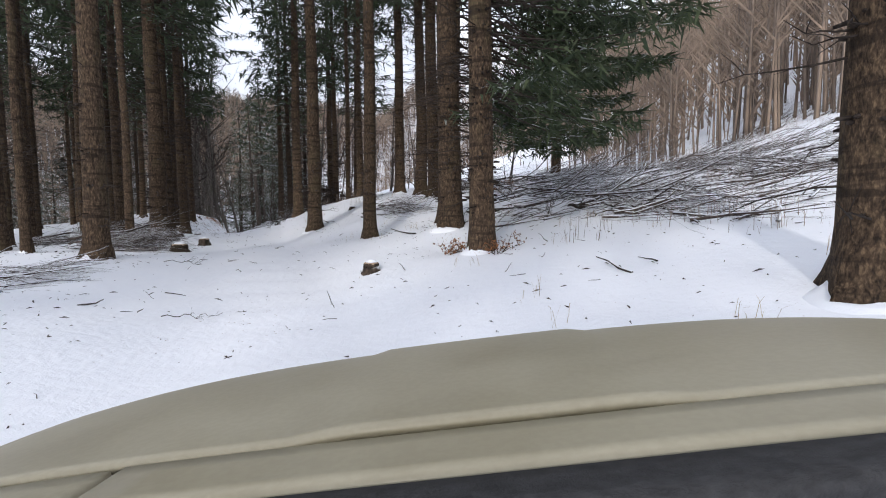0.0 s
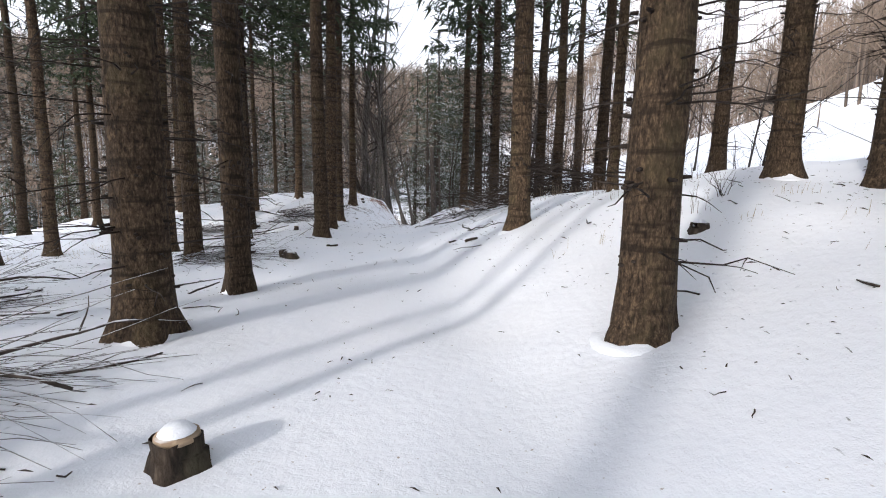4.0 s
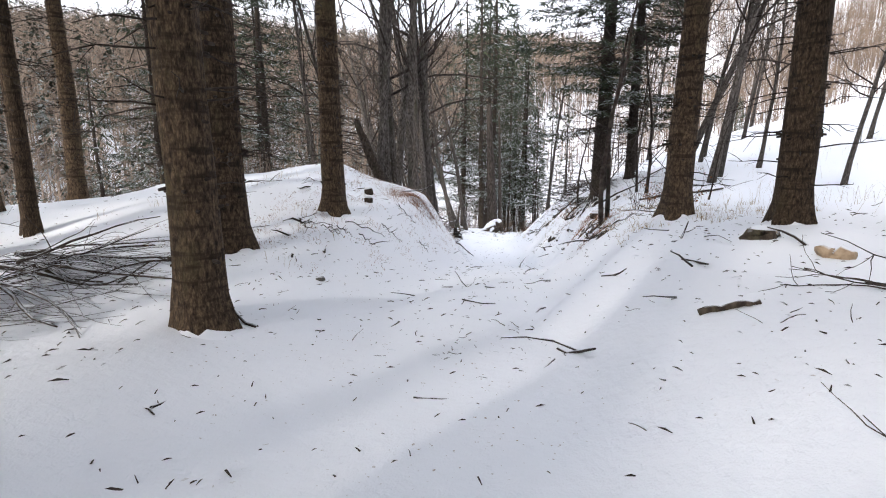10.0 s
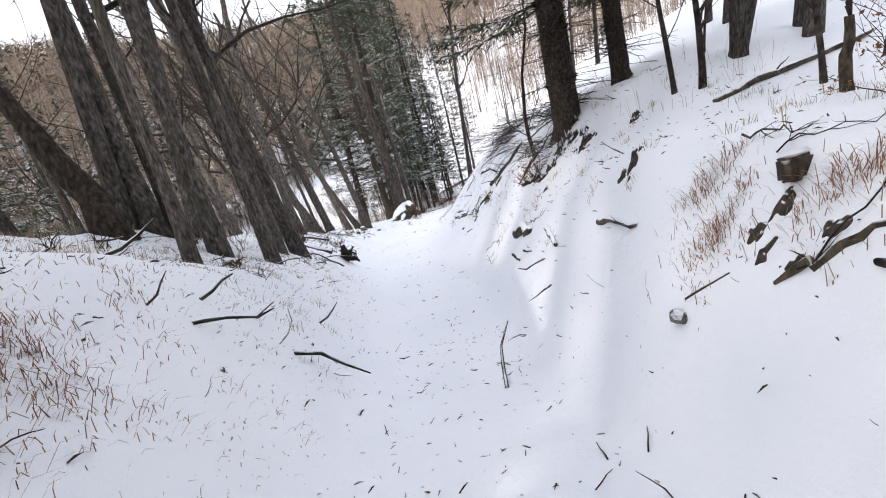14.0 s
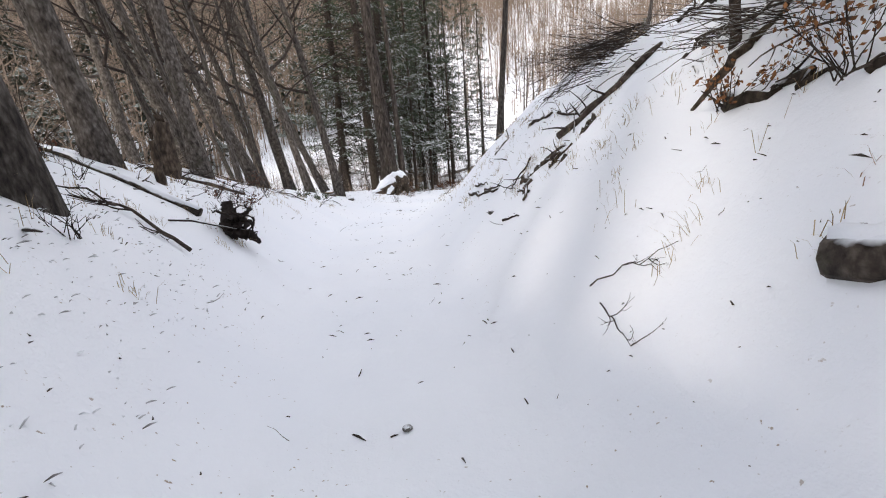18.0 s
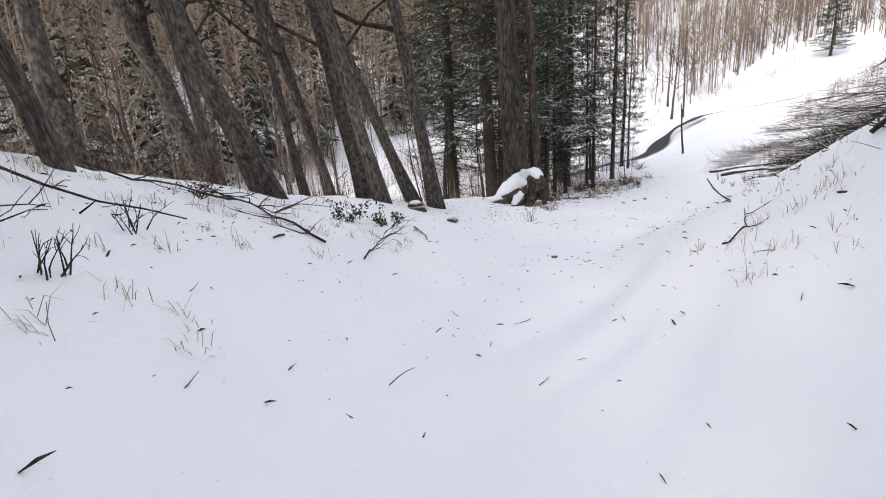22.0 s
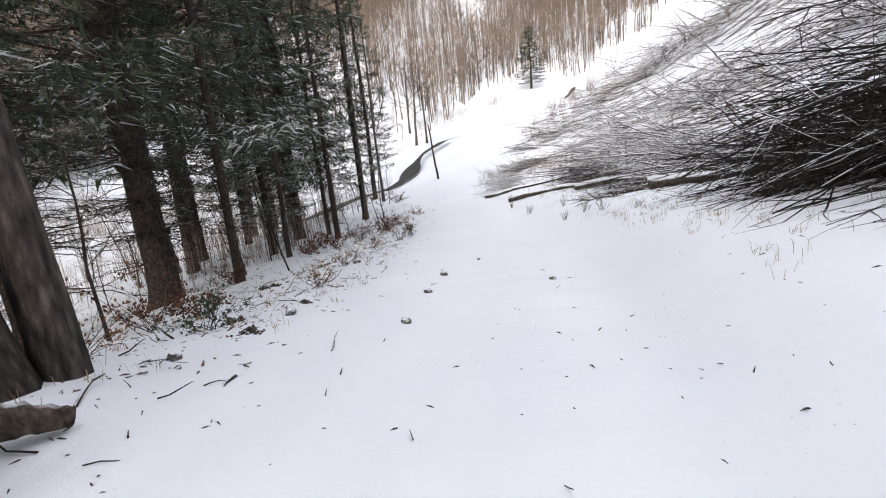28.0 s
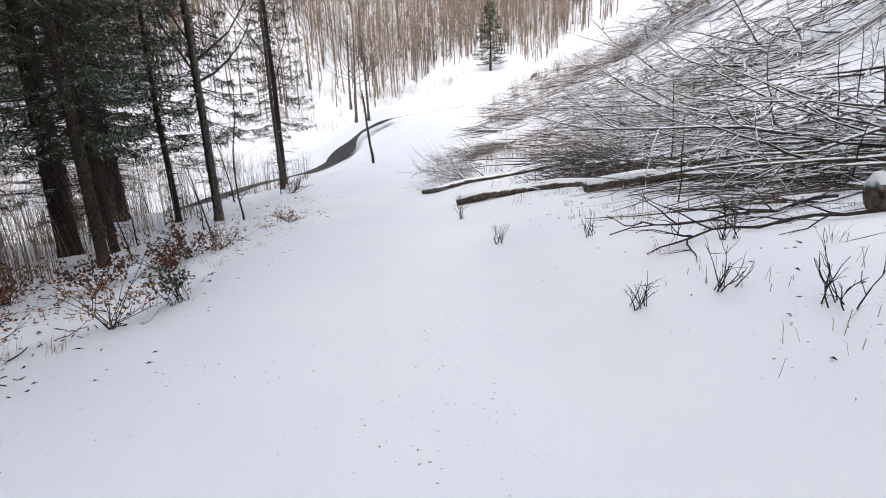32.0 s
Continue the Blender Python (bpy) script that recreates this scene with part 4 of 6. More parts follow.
def slash(seed, count, x0, x1, y0, y1, test, long, thick, way, label, mat):
    """Thin felled branches that lie all over a slope."""
    r = np.random.default_rng(seed)
    x, y = r.uniform(x0, x1, count), r.uniform(y0, y1, count)
    d = road_gap(x, y)
    clump = value_noise(x, y, 6, 51) + 0.5 * value_noise(x, y, 2.2, 52)
    ok = test(x, y, d, clump)
    x, y = x[ok], y[ok]
    n = len(x)
    ln = r.uniform(*long, n) * r.uniform(0.4, 1, n)
    a = way + r.normal(size=n) * 0.55
    u = np.c_[np.cos(a), np.sin(a)]
    bow = r.normal(size=n) * 0.12 * ln
    rad = r.uniform(*thick, n)
    rise = r.uniform(0, 0.3, n) * ln * (r.random(n) < 0.6)
    rings = []
    for k, t in enumerate((0.0, 0.35, 0.7, 1.0)):
        c = np.c_[x, y] + u * (ln * t)[:, None] + np.c_[-u[:, 1], u[:, 0]] * (bow * 4 * t * (1 - t))[:, None]
        z = snow_z(c[:, 0], c[:, 1]) + rad + 0.02 + rise * t
        for q in range(3):
            b = q * 2.094 + 0.5
            g = rad * (1 - 0.75 * t)
            rings.append(np.c_[c - np.c_[-u[:, 1], u[:, 0]] * (g * math.cos(b))[:, None], z + g * math.sin(b)])
    V = np.stack(rings, 1).reshape(-1, 3)
    i = np.arange(n)[:, None] * 12
    F = np.concatenate([i + [k * 3 + q, k * 3 + (q + 1) % 3, k * 3 + 3 + (q + 1) % 3, k * 3 + 3 + q] for k in range(3) for q in range(3)])
    tagged(new("slash", quick_mesh("slash", V, F, mat)), label, "felled branches", "", "stuff")


slash(81, 7000, -17, 38, 82, 160, lambda x, y, d, c: (d > 6.5) & (c > -0.08 - 0.008 * d), (0.8, 3.2), (0.006, 0.022), 2.6, "thin felled branches strewn over a cleared hillside", SNOWY_TWIG)
slash(82, 2300, -15, 30, 84, 140, lambda x, y, d, c: (d > 6) & (c > -0.3), (2.0, 6.0), (0.03, 0.07), 2.7, "snowy limbs strewn over a cleared hillside", SNOWED_LIMB)
slash(83, 2200, 1, 26, 6, 34, lambda x, y, d, c: (d > 4.2) & (c > -0.3), (0.6, 2.4), (0.005, 0.018), 0.3, "thin felled branches strewn over a slope", SNOWY_TWIG)
slash(84, 800, -17, -9, 84, 93, lambda x, y, d, c: (d > 3.2) & (c > -0.5), (0.8, 3.0), (0.006, 0.025), 2.9, "dark twigs lying between snowy limbs", SNOWY_TWIG)
slash(85, 620, 1, 22, 6, 32, lambda x, y, d, c: (d > 4.2) & (c > -0.4), (1.5, 4.0), (0.018, 0.045), 0.2, "snowy limbs strewn over a cleared slope", SNOWED_LIMB)


# ---- the creek ----
def lay_creek():
    way = np.gradient(CREEK_LINE[:, :2], axis=0)
    way /= np.hypot(*way.T)[:, None]
    side = np.c_[way[:, 1], -way[:, 0]]
    wide = np.where(CREEK_LINE[:, 1] > 133, 0.42, 0.8) * (1 + 0.35 * np.sin(np.arange(len(side)) * 0.9) + 0.15 * np.sin(np.arange(len(side)) * 2.3))
    b = Build()
    v = []
    for k in range(len(side)):
        for s in (-1, 1):
            p = CREEK_LINE[k, :2] + side[k] * s * wide[k]
            v.append((p[0], p[1], float(CREEK_LINE[k, 2]) - np.interp(CREEK_LINE[k, 1], [130, 138], [0.34, -0.1])))
    b.add(v, [(2 * k, 2 * k + 1, 2 * k + 3, 2 * k + 2) for k in range(len(side) - 1)])
    tagged(new("creek", b.mesh("creek", [WATER])), "narrow dark creek between snowy banks", "water", "", "structure")


lay_creek()


# ---- brushwood, logs, stumps ----
def stick_points(r, at, way, long, n=6, bend=0.10, lift=0.0):
    pts = [np.array(at, float)]
    d = np.array(way, float)
    for i in range(n):
        d = d + r.normal(size=3) * bend
        d[2] += lift / n
        d /= np.linalg.norm(d)
        pts.append(pts[-1] + d * long / n)
    return np.array(pts)


def hug(pts, over):
    """Lifts a line so that no point of it lies under the snow."""
    z = snow_z(pts[:, 0], pts[:, 1])
    pts = pts.copy()
    pts[:, 2] = np.maximum(pts[:, 2], z + over)
    return pts


def brush(label, x, y, long, wide, high, parts, fine, way, seed, thick=(0.015, 0.04), mat=None, name="brush_pile", spread=0.35, bend=0.10, least=0.5, tilt=(-0.15, 0.28)):
    """A heap of cut branches that lie one over another."""
    r = np.random.default_rng(seed)
    mat = mat or SNOWY_TWIG
    heap = thing(name, label, "brush pile")
    heap.location = (x, y, stand(x, y))
    base = np.array([x, y, stand(x, y)])
    way = np.array([way[0], way[1], 0.0])
    way /= np.linalg.norm(way)
    side = np.array([-way[1], way[0], 0])

    def one(k):
        ln = long * r.uniform(least, 1.0)
        u = r.uniform(-0.5, 0.5)
        off = side * u * wide + way * r.uniform(-0.5, 0.1) * long * 0.7
        x0, y0 = base[:2] + off[:2]
        h = high * (1 - (2 * u) ** 2) * math.sqrt(r.random())
        at = np.array([x0, y0, float(snow_z(x0, y0)[0]) + h + 0.03])
        d = way + side * r.normal() * spread + np.array([0, 0, r.uniform(*tilt)])
        pts = stick_points(r, at, d / np.linalg.norm(d), ln, 7, bend, -0.25)
        return hug(pts, 0.01), ln

    for k in range(parts):
        pts, ln = one(k)
        b = Build()
        t = r.uniform(*thick)
        b.tube(pts - base, t * np.linspace(1, 0.3, len(pts)), 5)
        for q in range(int(ln * 1.6)):
            i = int(r.integers(2, 7))
            d = pts[i] - pts[i - 1]
            d = d / np.linalg.norm(d) + r.normal(size=3) * 0.45
            d /= np.linalg.norm(d)
            tw = stick_points(r, pts[i], d, ln * r.uniform(0.15, 0.35), 4, 0.12, 0.0)
            k0 = b.count
            b.tube(hug(tw, 0.0) - base, t * np.linspace(0.4, 0.12, 5), 3, 0, False)
            b.f.append((i * 5, k0, k0 + 1))
            b.m.append(0)
        part("branch", b.mesh("branch", [mat]), heap)
    b = Build()
    for k in range(fine):
        pts, ln = one(k)
        b.tube(pts - base, r.uniform(0.003, 0.009) * np.linspace(1, 0.4, len(pts)), 3, 0, False)
    if fine:
        tagged(part("tangle", b.mesh("tangle", [mat]), heap), "tangled thin twigs", "", "", "stuff")
    return heap


brush("heap of snowy spruce brash beside a trunk", -7.9, 11.7, 1.8, 1.8, 0.4, 18, 160, (1, 0.6), 1)
brush("heap of snowy brash under spruces", -9.3, 13.0, 2.2, 2.4, 0.35, 16, 160, (1, 0.3), 2)
brush("low snowed brash under spruces", -6.6, 7.3, 1.3, 1.6, 0.12, 10, 60, (1, 0.4), 31, (0.01, 0.025), SNOWED_LIMB)
brush("small heap of bare brash on a bank", -1.6, 16.0, 1.9, 1.8, 0.4, 16, 70, (1, 0.2), 3, (0.014, 0.045), SNOWED_LIMB, "brush_pile", 0.5, 0.14)
brush("low heap of thin brash in the snow", -13.4, 20.2, 2.2, 0.9, 0.12, 12, 90, (1, 0.5), 4, (0.005, 0.014), None, "brush_pile", 0.5, 0.16)
brush("bare brash lying between spruces", -12.6, 15.0, 2.0, 1.5, 0.25, 10, 80, (0.6, 1), 5)
brush("wide field of felled thin branches on a slope", 4.2, 17.5, 4.5, 7.0, 0.5, 40, 160, (1, -0.2), 6, (0.01, 0.035), SNOWED_LIMB, "brush_pile", 0.65, 0.12)
brush("wide field of felled thin branches on a slope", 7.0, 26.0, 5.5, 9.0, 0.6, 36, 200, (1, -0.1), 7, (0.01, 0.035), SNOWED_LIMB, "brush_pile", 0.65, 0.12)
brush("felled branches heaped on a snowy slope", 1.2, 20.0, 3.5, 3.5, 0.5, 22, 120, (1, 0.1), 8, (0.008, 0.025), None, "brush_pile", 0.65, 0.12)
brush("tall heap of dark brash between trunks", -7.4, 29.4, 3.2, 4.4, 1.4, 60, 420, (-1, 0.25), 9, (0.01, 0.03), TWIG, "brush_pile", 0.6, 0.12)
brush("tall heap of dark brash between trunks", -5.8, 33.0, 3.0, 3.6, 1.2, 40, 260, (-1, 0.2), 10, (0.01, 0.03), TWIG, "brush_pile", 0.6, 0.12)
brush("spread brash at the foot of a spruce", -9.2, 31.2, 2.6, 2.2, 0.35, 20, 140, (-0.9, 0.5), 11)
brush("brash behind spruce trunks", -20.0, 31.4, 2.2, 2.0, 0.3, 14, 110, (1, 0.3), 12)
brush("snowy brash lying under tall spruces", -22.0, 28.2, 2.4, 1.8, 0.3, 10, 90, (1, 0.2), 13)
brush("field of felled thin branches on a cleared slope", 4.4, 11.0, 3.6, 5.5, 0.3, 36, 110, (1, -0.2), 26, (0.008, 0.035), SNOWED_LIMB, "brush_pile", 0.7, 0.12)
brush("felled thin branches lying on a cleared slope", 9.0, 15.0, 4.0, 8.0, 0.5, 40, 160, (1, -0.1), 27, (0.008, 0.025), None, "brush_pile", 0.7, 0.12)
brush("thin bare branches hanging down a bank", -17.7, 55.3, 1.7, 1.2, 0.35, 22, 60, (-0.9, -0.3), 32, (0.005, 0.015), TWIG, "brush_pile", 0.5, 0.14)
brush("roots and twigs hanging from a bank's edge", -16.7, 51.4, 1.2, 1.8, 0.08, 10, 60, (-1, -0.4), 15, (0.008, 0.018))
brush("thin branches leaning down a steep bank", -17.6, 57.6, 2.4, 2.2, 0.15, 24, 120, (-0.8, 0.7), 16, (0.006, 0.016))
brush("long dark branches heaped high beside the road", -13.4, 76.9, 6.0, 6.4, 2.3, 215, 40, (-0.96, 0.16), 17, (0.014, 0.036), WET_TWIG, "brush_pile", 0.10, 0.06, 0.72, (-0.42, 0.04))
brush("dark branches fanning out low at a heap's foot", -14.6, 76.8, 4.9, 4.2, 0.95, 95, 0, (-0.99, 0.08), 33, (0.012, 0.032), WET_TWIG, "brush_pile", 0.16, 0.08, 0.75, (-0.26, 0.0))
brush("snowy thick limbs at the foot of a heap", -14.6, 75.8, 4.6, 4.5, 1.2, 26, 0, (-0.97, 0.2), 30, (0.025, 0.05), SNOWED_LIMB, "brush_pile", 0.2, 0.07, 0.7, (-0.3, 0.0))
brush("snowy limbs of felled trees on the slope", -12.6, 87.0, 6.5, 7.0, 0.28, 46, 110, (-1, 0.35), 18, (0.02, 0.055), SNOWED_LIMB, "brush_pile", 0.85, 0.15)
brush("snowy slash on the slope", -10.5, 97.0, 6.5, 14.0, 0.45, 60, 180, (-1, 0.3), 19, (0.02, 0.06), SNOWED_LIMB, "brush_pile", 0.85, 0.15)
brush("snowy slash on the slope", -3.0, 110.0, 8.0, 18.0, 0.8, 60, 220, (-1, -0.4), 20, (0.025, 0.08), SNOWED_LIMB, "brush_pile", 0.85, 0.15)
brush("snowy crowns of felled trees on the hillside", 2.0, 92.0, 8.0, 18.0, 0.8, 60, 200, (-1, 0.2), 23, (0.03, 0.09), SNOWED_LIMB, "brush_pile", 0.85, 0.15)
brush("snowy crowns of felled trees on the hillside", 10.0, 126.0, 9.0, 20.0, 1.2, 50, 240, (-1, -0.6), 24, (0.04, 0.1), SNOWED_LIMB, "brush_pile", 0.85, 0.15)
brush("thin snowy brushwood beside the meadow", -15.5, 92.5, 3.5, 5.0, 0.5, 24, 120, (-1, 0.5), 25, (0.01, 0.03), None, "brush_pile", 0.5, 0.1)
brush("low snowy brash in the meadow", -18.2, 101.0, 3.0, 8.0, 0.35, 30, 240, (-1, 0.2), 21, (0.008, 0.03), SNOWED_LIMB, "brush_pile", 0.9, 0.2)
brush("low bushes and brash by the meadow", -15.5, 110.0, 3.0, 8.0, 0.5, 30, 260, (-0.6, 0.5), 22, (0.008, 0.03), None, "brush_pile", 0.9, 0.2)


def log(label, a, b, thick, seed, mat=None, name="log", over=0.0, knots=3, tip=0.55):
    """A fallen trunk, with snags, that follows the ground between two places."""
    r = np.random.default_rng(seed)
    n = 9
    line = np.linspace(a, b, n)
    pts = np.c_[line, snow_z(line[:, 0], line[:, 1]) + thick * 0.3 + over]
    pts[:, :2] += r.normal(size=(n, 2)) * thick * 0.1
    pts[:, 2] += r.normal(size=n) * thick * 0.15
    piece = thing(name, label, "log")
    piece.location = pts[0]
    bld = Build()
    bld.tube(pts - pts[0], thick / 2 * np.linspace(1, tip, n), 10, 0, True, 1 + 0.08 * r.normal(size=(n, 10)))
    part("trunk", bld.mesh("trunk", [mat or LOG_BARK]), piece)
    if mat in (None, SNOWED_LIMB) and thick > 0.09:
        bld = Build()
        size = thick * np.linspace(1, tip, n)
        bld.tube((pts - pts[0] + np.c_[np.zeros((n, 2)), size * 0.3])[:-1], (size * 0.36 * r.uniform(0.8, 1.15, n))[:-1], 8, 0, True, 1 + 0.1 * r.normal(size=(n - 1, 8)))
        part("snow_cap", bld.mesh("snow_cap", [SNOW]), piece, "ridge of snow along the top")
    for k in range(knots):
        i = int(r.integers(1, n - 1))
        d = np.array([*(r.normal(size=2)), r.uniform(0.1, 0.7)])
        d /= np.linalg.norm(d)
        bld = Build()
        s = stick_points(r, pts[i] - pts[0], d, thick * r.uniform(1.5, 5), 4, 0.15)
        bld.tube(s, thick * np.linspace(0.16, 0.05, 5), 5)
        part("snag", bld.mesh("snag", [mat or LOG_BARK]), piece)
    return piece


log("half-buried dark log with snow along its top", (-17.43, 48.48), (-17.06, 47.66), 0.24, 1, None, "log", -0.02, 1, 0.8)
log("thin dark log end under snow", (-16.72, 46.6), (-16.6, 45.6), 0.11, 34)
log("short dark stick on the snow", (-17.53, 47.8), (-17.36, 47.32), 0.055, 35, TWIG, "stick", 0, 0)
log("short dark stick on the snow", (-17.26, 47.43), (-17.07, 46.77), 0.04, 36, TWIG, "stick", 0, 0)
log("dark log end showing through the snow", (-16.0, 44.3), (-15.72, 43.5), 0.09, 40, None, "log", 0, 1, 0.6)
log("short dark branch on the bank", (-19.05, 53.25), (-19.25, 53.75), 0.05, 42, SNOWY_TWIG, "stick", 0, 3)
log("short dark branch on the bank", (-19.2, 57.3), (-18.7, 56.3), 0.08, 43, SNOWY_TWIG, "stick", 0, 3)
log("short dark stick on the snow", (-19.42, 52.97), (-19.15, 52.53), 0.04, 44, TWIG, "stick", 0, 1)
log("brown block of bark on the snow", (-11.85, 34.7), (-11.6, 34.6), 0.14, 45, CUT_WOOD, "log", 0, 0, 0.9)
log("flat dark piece of wood on the snow", (-13.0, 33.25), (-12.55, 33.3), 0.06, 46, STUMP_WOOD, "log", 0, 0, 0.9)
log("dark piece of bark on the snow", (-7.95, 22.35), (-7.65, 22.15), 0.07, 47, STUMP_WOOD, "log", 0, 0, 0.9)
log("dark piece of bark on the snow", (-8.65, 23.2), (-8.45, 23.1), 0.05, 48, STUMP_WOOD, "log", 0, 0, 0.9)
log("dark piece of bark on the snow", (-12.2, 23.1), (-12.0, 23.35), 0.06, 49, STUMP_WOOD, "log", 0, 0, 0.9)
log("long dark branch lying up the bank", (-18.58, 54.78), (-17.2, 53.7), 0.15, 5, SNOWY_TWIG, "stick", 0, 4)
log("dark branch lying on the bank", (-20.12, 56.12), (-19.74, 55.32), 0.07, 6, SNOWY_TWIG, "stick", 0, 2)
log("dark branch lying on the bank", (-18.8, 54.08), (-18.5, 53.8), 0.07, 7, SNOWY_TWIG, "stick", 0, 2)
log("dark branch on the edge of the slope", (-26.9, 54.2), (-25.6, 55.6), 0.12, 8, SNOWY_TWIG, "stick", 0, 2)
log("snow-covered log among felled branches", (-19.9, 92.0), (-14.6, 86.2), 0.26, 9)
log("snow-covered log among felled branches", (-17.8, 88.6), (-9.0, 87.2), 0.3, 10)
log("thick fallen trunk with snow along its top", (-17.4, 83.1), (-11.4, 80.9), 0.34, 11, None, "log", 0.06, 5)
log("snow-covered log in the meadow", (-20.4, 97.5), (-14.0, 96.0), 0.24, 12)
log("snow-covered log on the hillside", (-4.0, 104.0), (3.0, 112.0), 0.3, 13)
log("dark branch across a bank's top", (-14.0, 46.4), (-11.4, 47.6), 0.14, 14)
log("short log lying by a spruce", (-20.2, 27.0), (-18.0, 28.9), 0.1, 16)
log("thin pole lying under spruces", (-17.6, 22.6), (-15.0, 24.2), 0.06, 17, SNOWY_TWIG, "stick")
log("thin branch on the snow", (-9.6, 28.6), (-11.6, 29.8), 0.05, 18, SNOWY_TWIG, "stick", 0, 5)
log("dark branch fallen on the bank's foot", (-20.9, 61.2), (-19.6, 61.6), 0.05, 22, TWIG, "stick", 0.04, 4)


r = np.random.default_rng(91)
for i, (x, y) in enumerate(zip(r.uniform(-17.8, -9.5, 26), r.uniform(83.5, 98, 26))):
    a = r.normal() * 0.45
    ln = r.uniform(1.6, 4.2)
    c = (x + ln * math.cos(a), y + ln * math.sin(a))
    log("snow-covered felled limb lying on the slope", (x, y), c, r.uniform(0.07, 0.18), 900 + i, SNOWED_LIMB, "log", r.uniform(0.02, 0.3), 4, 0.5)


def fallen_branch(label, a, c, thick, seed, forks=7, rise=0.06):
    """A crooked branch on the ground, with forks that spread sideways."""
    r = np.random.default_rng(seed)
    a, c = np.array(a, float), np.array(c, float)
    long = float(np.linalg.norm(c - a))
    piece = thing("fallen_branch", label, "branch")
    way = np.array([*(c - a) / long, 0.0])
    main = stick_points(r, (a[0], a[1], 0), way, long, 10, 0.16)
    main[:, 2] = snow_z(main[:, 0], main[:, 1]) + thick * 0.5 + rise * np.abs(np.sin(np.arange(11) * 0.9 + seed))
    piece.location = main[0]
    b = Build()
    b.tube(main - main[0], thick / 2 * np.linspace(1, 0.3, 11), 6)
    part("limb", b.mesh("limb", [TWIG]), piece)
    for k in range(forks):
        i = int(r.integers(1, 10))
        turn = r.choice([-1, 1]) * r.uniform(0.4, 1.0)
        d = np.array([way[0] * math.cos(turn) - way[1] * math.sin(turn), way[0] * math.sin(turn) + way[1] * math.cos(turn), 0.12])
        s = hug(stick_points(r, main[i], d / np.linalg.norm(d), long * r.uniform(0.15, 0.4), 6, 0.2), 0.005)
        b = Build()
        b.tube(s - main[0], thick * np.linspace(0.28, 0.08, 7), 5)
        for q in range(2):
            m = int(r.integers(2, 6))
            e = d + r.normal(size=3) * 0.5
            k0 = b.count
            b.tube(hug(stick_points(r, s[m], e / np.linalg.norm(e), long * 0.12, 4, 0.2), 0.004) - main[0], thick * np.linspace(0.12, 0.05, 5), 4)
            b.f.append((m * 5, k0, k0 + 1))
            b.m.append(0)
        part("fork", b.mesh("fork", [TWIG]), piece)


